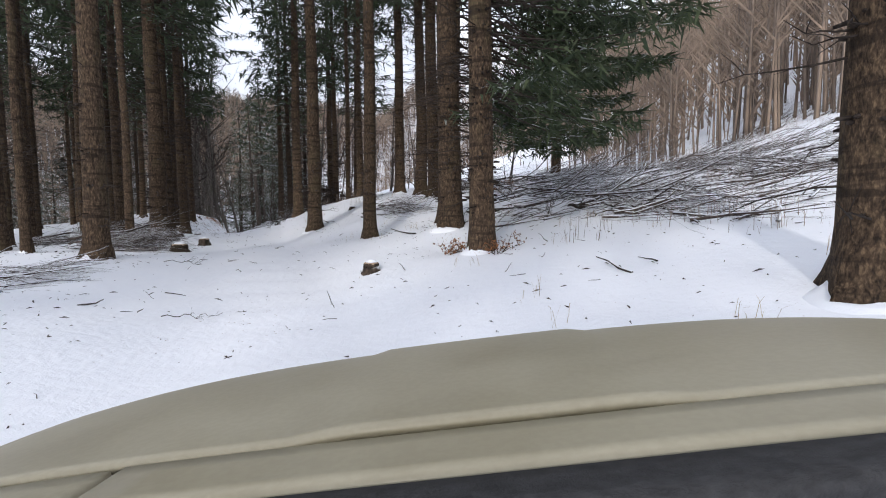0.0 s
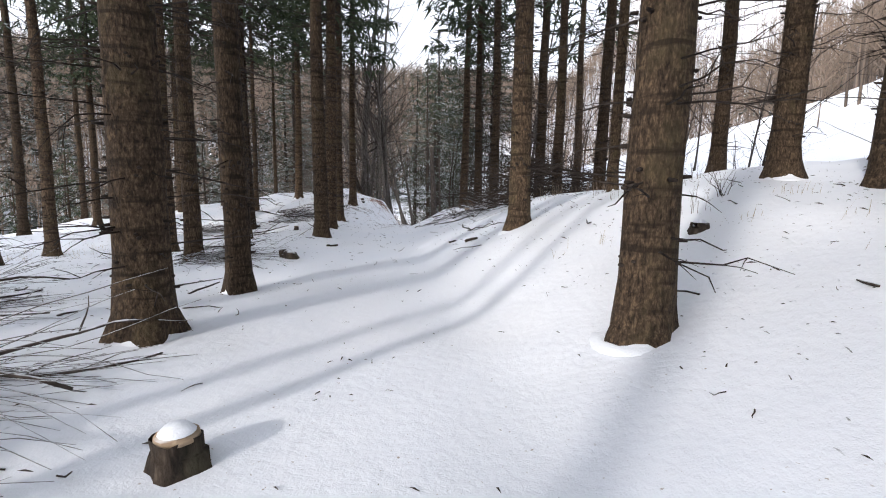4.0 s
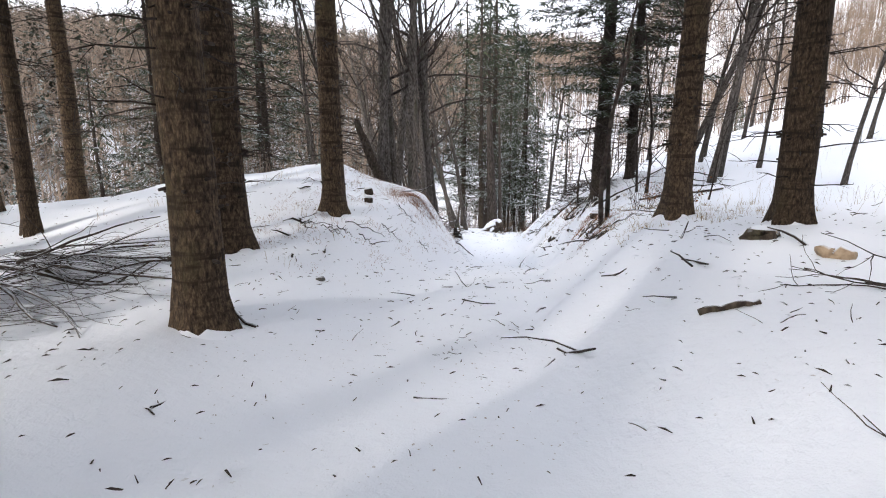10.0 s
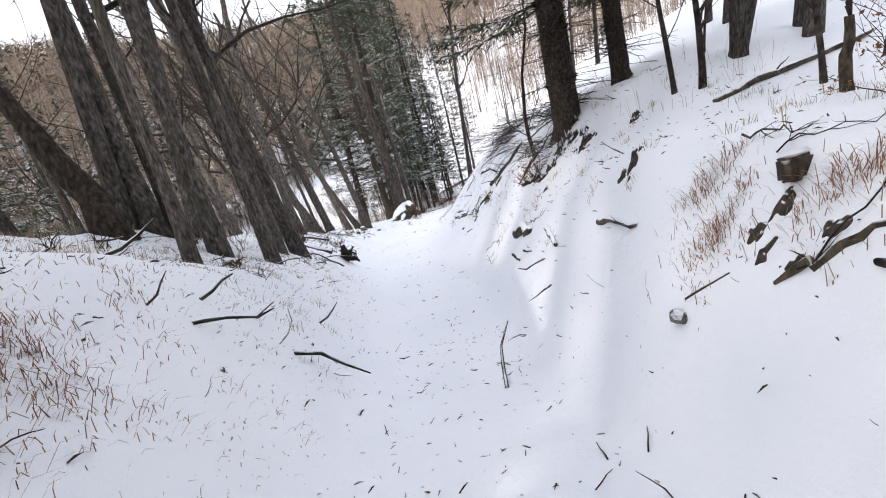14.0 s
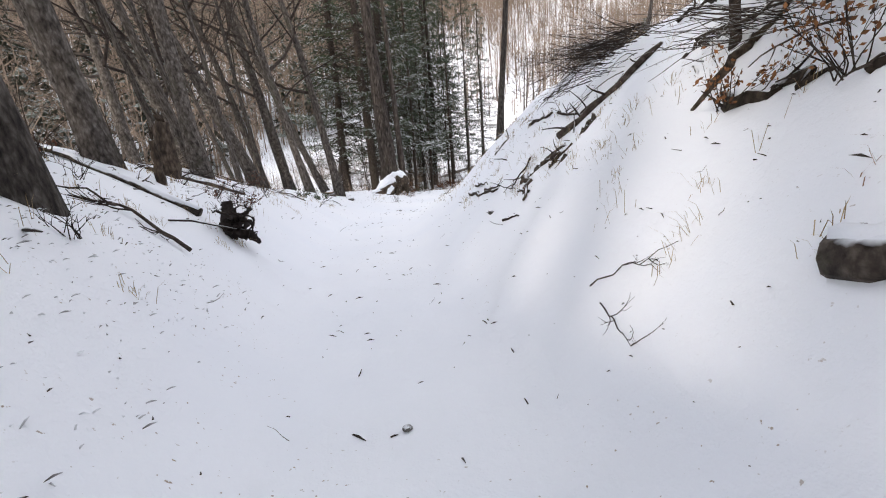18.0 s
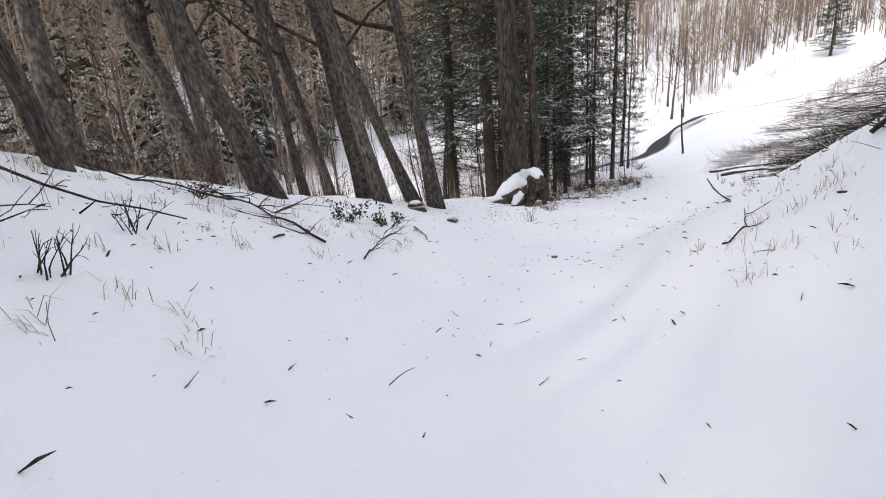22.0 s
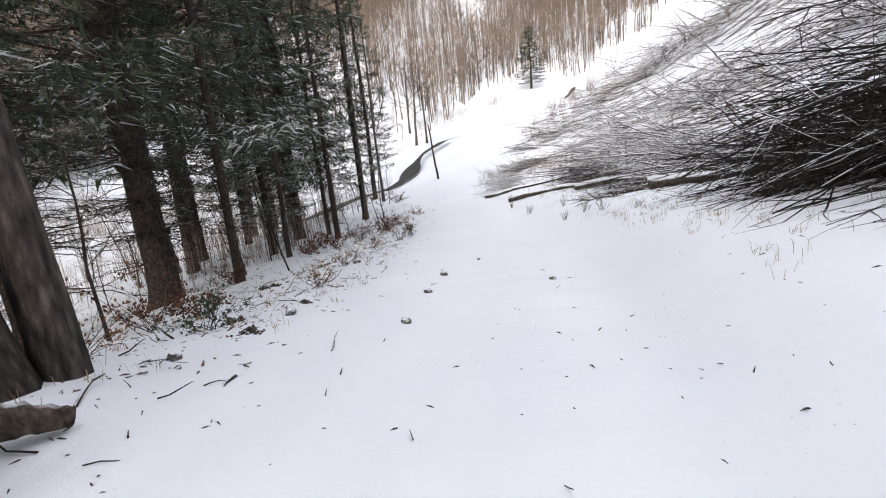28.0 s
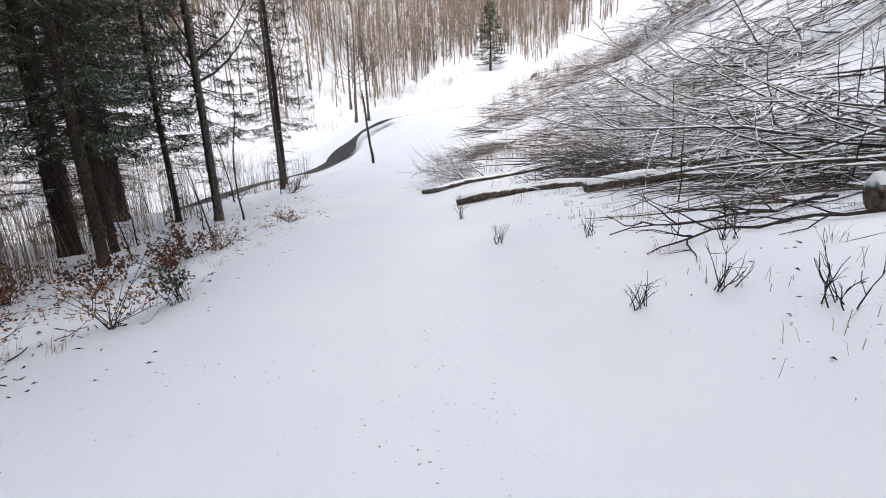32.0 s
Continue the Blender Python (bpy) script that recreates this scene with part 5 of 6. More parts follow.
for i, (a, c, d, n) in enumerate((
        ((-26.2, 59.3), (-28.4, 59.2), 0.05, 9), ((-25.9, 59.6), (-26.6, 61.3), 0.035, 8), ((-28.6, 58.2), (-26.8, 59.6), 0.05, 9), ((-28.9, 56.0), (-26.6, 58.2), 0.07, 8), ((-27.8, 55.2), (-26.0, 57.4), 0.05, 7),
        ((-9.4, 32.5), (-12.6, 31.6), 0.06, 12), ((-9.0, 33.2), (-12.2, 32.8), 0.05, 12), ((-12.8, 30.6), (-11.2, 30.7), 0.05, 6), ((-10.0, 31.2), (-12.0, 30.0), 0.04, 9),
        ((-20.5, 57.2), (-19.5, 56.5), 0.07, 2), ((-19.1, 55.0), (-18.9, 53.9), 0.06, 4), ((-18.9, 57.8), (-18.2, 57.2), 0.06, 4), ((-22.1, 60.7), (-21.3, 61.3), 0.035, 4), ((-20.6, 62.6), (-19.6, 60.8), 0.05, 6),
        ((-17.1, 52.4), (-16.3, 51.0), 0.07, 6), ((-18.6, 55.8), (-17.6, 54.2), 0.08, 6), ((-17.0, 53.8), (-16.4, 53.0), 0.08, 4), ((-18.4, 49.8), (-17.9, 49.4), 0.02, 5),
        ((-18.9, 38.3), (-18.5, 38.0), 0.03, 4), ((-18.5, 36.9), (-18.0, 36.7), 0.03, 5), ((-19.3, 35.4), (-18.5, 35.0), 0.035, 6), ((-18.0, 37.6), (-17.7, 37.4), 0.025, 3),
        ((-8.4, 23.95), (-7.3, 22.9), 0.04, 6), ((3.3, 12.4), (3.5, 8.4), 0.1, 9), ((-18.35, 49.5), (-18.0, 49.0), 0.02, 5), ((-17.05, 47.95), (-16.9, 47.4), 0.025, 5), ((-14.9, 41.15), (-14.4, 40.2), 0.05, 4), ((-14.8, 39.2), (-14.3, 38.5), 0.05, 6), ((-15.2, 41.4), (-14.6, 40.9), 0.022, 6), ((-14.9, 42.3), (-14.5, 41.6), 0.02, 5), ((-14.4, 38.9), (-13.6, 38.5), 0.04, 6), ((-14.9, 42.9), (-14.6, 42.2), 0.03, 6),
        ((-21.4, 44.8), (-20.9, 44.2), 0.09, 4), ((-22.6, 50.4), (-24.2, 50.0), 0.07, 7), ((-24.9, 53.8), (-25.8, 54.8), 0.035, 6), ((-5.6, 9.4), (-4.9, 9.9), 0.02, 6), ((-3.4, 5.6), (-2.8, 6.0), 0.02, 4), ((0.6, 11.2), (-0.6, 11.8), 0.03, 5),
        ((-18.7, 35.95), (-18.0, 36.25), 0.035, 2), ((-19.4, 35.2), (-18.5, 35.55), 0.035, 2), ((-18.6, 35.55), (-18.2, 35.7), 0.03, 2), ((-18.3, 35.8), (-17.95, 35.95), 0.03, 2), ((-18.75, 35.3), (-18.45, 35.55), 0.028, 2), ((-18.5, 35.2), (-18.2, 35.3), 0.025, 2),
        ((-17.6, 82.9), (-20.0, 83.6), 0.06, 8), ((-16.6, 84.2), (-19.4, 84.8), 0.07, 8), ((-15.4, 88.4), (-19.2, 89.6), 0.08, 9), ((-13.4, 92.6), (-18.4, 93.0), 0.1, 9), ((-14.4, 86.8), (-17.6, 86.2), 0.09, 8))):
    fallen_branch("crooked dark branch lying on the snow" if d < 0.055 else "thick forked branch half buried in snow", a, c, d * 0.65, 700 + i, n)


def stump(label, x, y, thick, high, seed, tilt=0.0):
    """A sawn stump with a flared foot and a pale cut."""
    r = np.random.default_rng(seed)
    s = thing("tree_stump", label, "stump")
    s.matrix_world = pose(x, y, stand(x, y) - 0.05, tilt, tilt * 0.6, r.uniform(0, 360))
    z = np.array([-0.1, 0.0, 0.06, 0.14, high * 0.6, high])
    rad = thick / 2 * (1 + 0.6 * np.exp(-np.clip(z, 0, None) / 0.08))
    ang = np.arange(14) * 2 * math.pi / 14
    wob = 1 + 0.1 * np.cos(4 * ang + r.uniform(0, 6))[None] + 0.06 * r.normal(size=(6, 14))
    b = Build()
    b.tube(np.c_[np.zeros((6, 2)), z], rad, 14, 0, False, wob)
    part("bark", b.mesh("bark", [STUMP_WOOD]), s)
    b = Build()
    b.tube([(0, 0, high - 0.02), (0, 0, high + 0.012)], [rad[-1] * 0.95, rad[-1] * 0.9], 14)
    part("cut_face", b.mesh("cut_face", [CUT_WOOD]), s, "pale sawn top with some snow")
    b = Build()
    v = [(0, 0, high + 0.07)]
    for q, h in ((0.5, 0.06), (0.78, 0.02)):
        v += [(rad[-1] * q * math.cos(a), rad[-1] * q * math.sin(a), high + h) for a in ang]
    f = [(0, 1 + j, 1 + (j + 1) % 14) for j in range(14)] + [(1 + j, 15 + j, 15 + (j + 1) % 14, 1 + (j + 1) % 14) for j in range(14)]
    b.add(v, f)
    part("snow_cap", b.mesh("snow_cap", [SNOW]), s, "small cap of snow")
    return s


for i, (x, y, d, h) in enumerate((
        (-7.1, 14.0, 0.26, 0.24), (-6.5, 11.6, 0.34, 0.22), (-1.27, 8.3, 0.26, 0.2), (-3.7, 19.3, 0.2, 0.12),
        (-14.7, 26.3, 0.26, 0.3), (-16.0, 26.8, 0.16, 0.2), (-20.3, 29.6, 0.2, 0.15),
        (-12.2, 35.6, 0.3, 0.12), (-24.3, 29.6, 0.18, 0.22), (-28.2, 64.9, 0.36, 0.2))):
    stump("short sawn stump with a cap of snow", x, y, d, h, 40 + i)
log("tilted sawn chunk of trunk lying on the snow", (-12.0, 21.0), (-11.55, 20.85), 0.22, 30, STUMP_WOOD, "log", 0.02, 0, 1.0)


def sawn_block(label, x, y, size, turn, seed):
    """A squarish offcut of a trunk with a rough rim and a cap of snow."""
    r = np.random.default_rng(seed)
    piece = thing("wood_block", label, "wood block")
    piece.matrix_world = pose(x, y, stand(x, y) - 0.02, r.uniform(-12, 12), r.uniform(-12, 12), turn)
    b = Build()
    box_build(b, size, (0, 0, size[2] / 2), 0.02)
    b.v = [tuple(np.array(v) + r.normal(size=3) * 0.004) for v in b.v]
    part("wood", b.mesh("wood", [STUMP_WOOD]), piece)
    b = Build()
    box_build(b, (size[0] * 0.92, size[1] * 0.9, 0.04), (0.004, -0.006, size[2] + 0.012), 0.018)
    part("snow_cap", b.mesh("snow_cap", [SNOW]), piece, "thin cap of snow")


sawn_block("sawn block of dark wood on the mound", -19.86, 38.55, (0.2, 0.17, 0.17), 30, 31)
sawn_block("sawn block of dark wood on the mound", -19.32, 37.68, (0.17, 0.13, 0.13), 10, 37)


def rock(label, x, y, size, seed, sink=0.3):
    r = np.random.default_rng(seed)
    bm = bmesh.new()
    bmesh.ops.create_icosphere(bm, subdivisions=2, radius=0.5)
    for v in bm.verts:
        n = noise.noise(v.co * 2.2 + Vector((seed * 3.1, 0, 0))) * 0.35 + noise.noise(v.co * 5 + Vector((0, seed, 0))) * 0.12
        v.co *= 1 + n
        v.co = Vector((v.co.x * size[0], v.co.y * size[1], v.co.z * size[2]))
    me = bpy.data.meshes.new("rock")
    bm.to_mesh(me)
    bm.free()
    me.materials.append(STONE)
    ob = new("rock", me)
    ob.matrix_world = pose(x, y, stand(x, y) + size[2] * (0.5 - sink), r.uniform(-15, 15), r.uniform(-15, 15), r.uniform(0, 360))
    return tagged(ob, label, "rock", "rocks in the snow")


for i, (x, y, s) in enumerate((
        (-22.11, 76.76, 0.1), (-24.17, 76.55, 0.12), (-24.46, 74.85, 0.12), (-23.85, 78.05, 0.14), (-25.83, 80.4, 0.15), (-27.0, 64.4, 0.2), (-26.8, 74.0, 0.14), (-26.0, 75.4, 0.16),
        (-23.0, 79.6, 0.07), (-24.4, 63.0, 0.09), (-20.2, 60.4, 0.13), (-19.7, 53.85, 0.1), (-19.6, 48.6, 0.06), (-15.72, 42.0, 0.13), (-17.4, 33.6, 0.1), (-22.9, 66.6, 0.07))):
    rock("small dark stone with snow on top", x, y, (s * 1.3, s, s * 0.75), i)
def bare_earth(label, x, y, wide, deep, high, seed):
    """A jagged patch of dark earth and roots that breaks through the snow."""
    n = 30
    u, v = np.meshgrid(np.linspace(-1, 1, n), np.linspace(-1, 1, n))
    a = seed * 1.3
    px = x + wide * u * math.cos(a) - deep * v * math.sin(a)
    py = y + wide * u * math.sin(a) + deep * v * math.cos(a)
    px, py = px.ravel(), py.ravel()
    rough = 0.8 * value_noise(px, py, 0.14, seed) + 0.8 * value_noise(px, py, 0.06, seed + 1) + 0.6 * value_noise(px, py, 0.03, seed + 2)
    far = (u * u + v * v).ravel()
    z = snow_z(px, py) + high * (0.85 * rough + 0.15 - 1.1 * far)
    i = np.arange(n * n).reshape(n, n)[:-1, :-1].ravel()[:, None]
    ob = new("bare_earth", quick_mesh("bare_earth", np.c_[px, py, z], np.concatenate([i + [0, 1, n + 1], i + [0, n + 1, n]]), EARTH))
    return tagged(ob, label, "bare earth")


for i, (x, y, w, d, h) in enumerate((
        (-16.38, 49.75, 0.42, 0.34, 0.16), (-16.05, 50.5, 0.75, 0.4, 0.2), (-15.85, 49.6, 0.5, 0.3, 0.16), (-15.7, 48.8, 0.5, 0.35, 0.15), (-15.5, 44.3, 0.28, 0.2, 0.08), (-14.9, 48.0, 0.3, 0.2, 0.1),
        (-15.25, 41.78, 0.14, 0.1, 0.06), (-15.15, 41.55, 0.16, 0.1, 0.06), (-15.06, 41.9, 0.12, 0.12, 0.07), (-15.2, 41.95, 0.1, 0.08, 0.05), (-15.0, 41.4, 0.12, 0.08, 0.05), (-14.75, 40.6, 0.22, 0.14, 0.07), (-14.85, 40.9, 0.14, 0.1, 0.06), (-14.6, 39.4, 0.22, 0.16, 0.07), (-14.4, 38.7, 0.2, 0.16, 0.07),
        (-18.95, 54.0, 0.16, 0.1, 0.07), (-18.56, 53.19, 0.16, 0.1, 0.08), (-18.2, 53.55, 0.25, 0.12, 0.1), (-16.66, 48.8, 0.12, 0.1, 0.06), (-17.0, 52.4, 0.3, 0.2, 0.1), (-26.3, 74.6, 0.25, 0.15, 0.07), (-26.8, 75.6, 0.35, 0.18, 0.08), (-27.2, 77.0, 0.35, 0.2, 0.08), (-26.0, 76.2, 0.2, 0.1, 0.06), (-27.6, 79.5, 0.5, 0.3, 0.1), (-26.9, 81.6, 0.4, 0.2, 0.08))):
    bare_earth("jagged patch of dark earth breaking through snow", x, y, w, d, h, 230 + 3 * i)


def crooked_root(label, line, thick, seed):
    """A root or branch half sunk into the snow of a bank."""
    r = np.random.default_rng(seed)
    n = 12
    line = np.array(line, float)
    t = np.linspace(0, 1, n)
    p = np.stack([np.interp(t, np.linspace(0, 1, len(line)), line[:, k]) for k in range(2)], 1)
    p += r.normal(size=(n, 2)) * thick * 0.35
    pts = np.c_[p, snow_z(p[:, 0], p[:, 1]) + thick * (0.12 + 0.25 * r.normal(size=n))]
    piece = thing("root", label, "root")
    piece.location = pts[0]
    b = Build()
    b.tube(pts - pts[0], thick / 2 * np.interp(t, [0, 0.12, 0.6, 1], [0.55, 1, 0.8, 0.3]) * r.uniform(0.85, 1.15, n), 9, 0, True, 1 + 0.14 * r.normal(size=(n, 9)))
    part("stem", b.mesh("stem", [STUMP_WOOD]), piece)
    for k in range(3):
        i = int(r.integers(2, n - 1))
        d = np.array([*r.normal(size=2), r.uniform(0.1, 0.6)])
        b = Build()
        b.tube(stick_points(r, pts[i] - pts[0], d / np.linalg.norm(d), thick * r.uniform(1.5, 4), 4, 0.2), thick * np.linspace(0.14, 0.03, 5), 5)
        part("twig", b.mesh("twig", [TWIG]), piece)


for i, (line, d) in enumerate((
        ([(-17.21, 51.06), (-17.0, 50.55), (-16.76, 50.12)], 0.12), ([(-17.35, 51.29), (-16.85, 51.5), (-16.36, 51.72)], 0.1), ([(-16.76, 49.75), (-16.58, 49.5)], 0.1),
        ([(-20.66, 57.26), (-20.25, 56.2), (-19.73, 55.12)], 0.1), ([(-19.25, 54.43), (-19.06, 53.7), (-19.11, 53.03)], 0.1), ([(-18.86, 53.9), (-18.57, 53.62)], 0.09), ([(-18.75, 53.44), (-18.47, 53.5)], 0.09),
        ([(-20.18, 58.59), (-19.44, 60.01)], 0.06), ([(-15.25, 41.5), (-14.95, 41.2), (-14.55, 40.7)], 0.06), ([(-15.05, 41.0), (-14.7, 40.3), (-14.5, 39.7)], 0.07), ([(-14.9, 40.1), (-14.55, 39.2)], 0.06))):
    crooked_root("crooked dark root half sunk in the bank's snow", line, d, 800 + i)
sawn_block("mossy sawn block standing out of the bank", -14.93, 41.95, (0.21, 0.13, 0.16), 35, 32)
brush("dark roots hanging below a trunk on the bank", -16.1, 52.0, 1.2, 1.6, 0.2, 20, 80, (-0.9, -0.5), 29, (0.006, 0.02), TWIG, "brush_pile", 0.8, 0.22)


# ---- the snow-laden root stump, torn root and broken stems ----
def lump(r, line, radii, rough, squash=1.0):
    """A gnarled body along a line."""
    line = np.array(line, float)
    u = np.linspace(0, 1, len(line))
    v = np.linspace(0, 1, 22)
    pts = np.stack([np.interp(v, u, line[:, k]) for k in range(3)], 1)
    rad = np.interp(v, u, radii)
    ang = np.arange(20) * 2 * math.pi / 20
    wob = 1 + rough * (0.6 * np.sin(3 * ang[None] + 7 * v[:, None]) + 0.5 * np.sin(5 * ang[None] - 11 * v[:, None] + 1) + 0.5 * r.normal(size=(22, 20)))
    b = Build()
    b.tube(pts, rad, 20, 0, True, wob)
    return b


def root_stump():
    s = thing("tree_stump", "large gnarled root stump heaped with snow by the road", "stump")
    x, y = -27.5, 71.6
    s.location = (x, y, stand(x, y))
    r = np.random.default_rng(5)
    part("stem", lump(r, [(-0.75, -1.0, 0.05), (-0.4, -0.55, 0.25), (0.0, 0.0, 0.42), (0.4, 0.1, 0.62), (0.72, 0.0, 0.72)], [0.2, 0.36, 0.5, 0.44, 0.2], 0.15).mesh("stem", [STUMP_WOOD]), s)
    for line, rad in (([(-0.3, -0.5, 0.2), (-0.7, -1.1, 0.1), (-1.1, -1.6, 0.04), (-1.6, -2.0, -0.1)], [0.3, 0.2, 0.14, 0.06]),
                      ([(0.2, -0.1, 0.4), (0.35, -0.45, 0.15), (0.3, -0.85, -0.08)], [0.26, 0.17, 0.07]),
                      ([(0.5, 0.1, 0.5), (0.75, -0.1, 0.25), (0.8, -0.3, 0.0)], [0.22, 0.14, 0.06]),
                      ([(0.1, 0.2, 0.3), (0.45, 0.6, 0.12), (0.8, 0.9, -0.08)], [0.22, 0.14, 0.06]),
                      ([(-0.1, -0.2, 0.3), (0.0, -0.7, 0.12), (-0.1, -1.2, -0.06)], [0.28, 0.18, 0.08])):
        part("root", lump(r, line, rad, 0.16).mesh("root", [STUMP_WOOD]), s, "gnarled dark root")
    part("snow_cap", lump(r, [(-0.72, -0.95, 0.22), (-0.42, -0.5, 0.48), (-0.06, 0.05, 0.74), (0.3, 0.14, 0.9), (0.6, 0.05, 0.9)], [0.15, 0.3, 0.4, 0.34, 0.16], 0.2).mesh("snow_cap", [SNOW]), s, "thick lumpy snow")
    part("snow_cap", lump(r, [(-0.32, -0.5, 0.38), (-0.72, -1.08, 0.24), (-1.1, -1.55, 0.14), (-1.5, -1.9, 0.03)], [0.22, 0.17, 0.13, 0.05], 0.2).mesh("snow_cap", [SNOW]), s, "snow along the root")
    part("snow_cap", lump(r, [(-0.1, -0.3, 0.5), (-0.02, -0.7, 0.28), (-0.1, -1.1, 0.08)], [0.2, 0.15, 0.07], 0.25).mesh("snow_cap", [SNOW]), s, "patch of snow between roots")


root_stump()


def great_tree(x, y):
    """The old broad trunk behind the root stump, with snow and ivy on its bark."""
    tree = thing("old_tree", "old thick-trunked tree with furrowed bark and some snow", "bare tree")
    tree.location = (x, y, stand(x, y))
    r = np.random.default_rng(15)
    z = np.linspace(-0.3, 12, 22)
    lean = np.c_[-0.06 * z, 0.02 * z]
    ang = np.arange(18) * 2 * math.pi / 18
    wob = 1 + 0.07 * np.cos(5 * ang + 1)[None] + 0.05 * np.cos(3 * ang)[None] + 0.035 * r.normal(size=(22, 18))
    b = Build()
    b.tube(np.c_[lean, z], 0.48 * (1 - 0.045 * z) * (1 + 0.45 * np.exp(-np.clip(z, 0, None) / 0.5)), 18, 0, True, wob)
    part("trunk", b.mesh("trunk", [OLD_BARK]), tree)
    b = Build()
    z2 = np.linspace(-0.3, 11, 16)
    b.tube(np.c_[0.62 - 0.04 * z2, 0.5 + 0.02 * z2, z2], 0.2 * (1 - 0.05 * z2), 12, 0, True, 1 + 0.05 * r.normal(size=(16, 12)))
    part("stem", b.mesh("stem", [OLD_BARK]), tree, "second slimmer stem")
    for k in range(8):
        h = r.uniform(2.5, 9)
        a = r.uniform(0, 6.28)
        d = np.array([math.cos(a), math.sin(a), r.uniform(-0.1, 0.5)])
        p = stick_points(r, (-0.06 * h, 0.02 * h, h), d / np.linalg.norm(d), r.uniform(1.5, 3.5), 7, 0.15, 0.2)
        b = Build()
        b.tube(p, np.linspace(0.06, 0.012, 8), 6)
        for q in range(7):
            i = int(r.integers(2, 7))
            e = d + r.normal(size=3) * 0.6
            k0 = b.count
            b.tube(stick_points(r, p[i], e / np.linalg.norm(e), r.uniform(0.5, 1.2), 4, 0.2), np.linspace(0.018, 0.004, 5), 4)
            b.f.append((i * 6, k0, k0 + 1))
            b.m.append(0)
        part("limb", b.mesh("limb", [TWIG]), tree)


great_tree(-28.2, 73.1)


def torn_root(x, y):
    s = thing("torn_root", "upturned dark roots of a small fallen tree", "root")
    s.location = (x, y, stand(x, y))
    r = np.random.default_rng(8)
    part("stem", lump(r, [(-0.2, 0.0, -0.1), (-0.16, 0.02, 0.2), (-0.1, 0.0, 0.42), (-0.12, 0.04, 0.58)], [0.13, 0.12, 0.1, 0.05], 0.3).mesh("stem", [WET_TWIG]), s, "dark broken stub")
    part("burl", lump(r, [(-0.2, -0.1, 0.02), (0.02, -0.06, 0.14), (0.2, 0.0, 0.1), (0.3, 0.05, -0.05)], [0.04, 0.07, 0.06, 0.02], 0.35).mesh("burl", [WET_TWIG]), s, "gnarled black wood")
    for k in range(40):
        a = r.uniform(0, 6.28)
        d = np.array([0.3 + 0.7 * math.cos(a), 0.7 * math.sin(a), r.uniform(-0.5, 0.8)])
        d /= np.linalg.norm(d)
        p = stick_points(r, (-0.05 + r.normal() * 0.12, r.normal() * 0.07, r.uniform(0.05, 0.4)), d, r.uniform(0.15, 0.42), 7, 0.6)
        p[:, 2] = np.maximum(p[:, 2], -0.02)
        b = Build()
        b.tube(p, r.uniform(0.5, 1.2) * np.linspace(0.036, 0.008, 8), 5)
        part("root", b.mesh("root", [WET_TWIG]), s)


torn_root(-23.15, 51.95)
log("thin stem of the upturned tree under snow", (-23.6, 51.8), (-25.8, 51.4), 0.14, 33)


def snag(label, x, y, thick, high, lean, seed):
    """A broken standing stem."""
    r = np.random.default_rng(seed)
    s = thing("broken_stem", label, "broken tree")
    s.location = (x, y, stand(x, y))
    n = 8
    t = np.linspace(0, 1, n)
    b = Build()
    b.tube(np.c_[lean[0] * high * t, lean[1] * high * t, -0.15 + (high + 0.15) * t] + np.c_[r.normal(size=(n, 2)) * thick * 0.08, np.zeros(n)], thick / 2 * (1.25 - 0.6 * t), 10, 0, True, 1 + 0.1 * r.normal(size=(n, 10)))
    part("stem", b.mesh("stem", [STUMP_WOOD]), s)
    for k in range(5):
        b = Build()
        a = r.uniform(0, 6.28)
        top = np.array([lean[0] * high, lean[1] * high, high])
        b.tube([top, top + np.array([math.cos(a) * thick * 0.3, math.sin(a) * thick * 0.3, r.uniform(0.1, 0.3)])], [thick * 0.16, 0.01], 4)
        part("splinter", b.mesh("splinter", [STUMP_WOOD]), s)


snag("broken dark stem leaning on the rim", -26.6, 54.6, 0.42, 1.1, (0.05, 0.05), 1)
snag("broken mossy trunk leaning among bare trees", -23.1, 44.6, 0.38, 2.7, (-0.5, 0.05), 2)
snag("thin broken stem on the bank", -13.3, 44.6, 0.12, 0.75, (0.1, 0.02), 3)
snag("tall leaning weathered wooden pole in the meadow", -22.25, 120.4, 0.2, 5.7, (-0.09, 0.0), 4)
snag("broken dark stub at the edge of the road", -24.9, 52.6, 0.14, 0.7, (0.0, 0.0), 5)


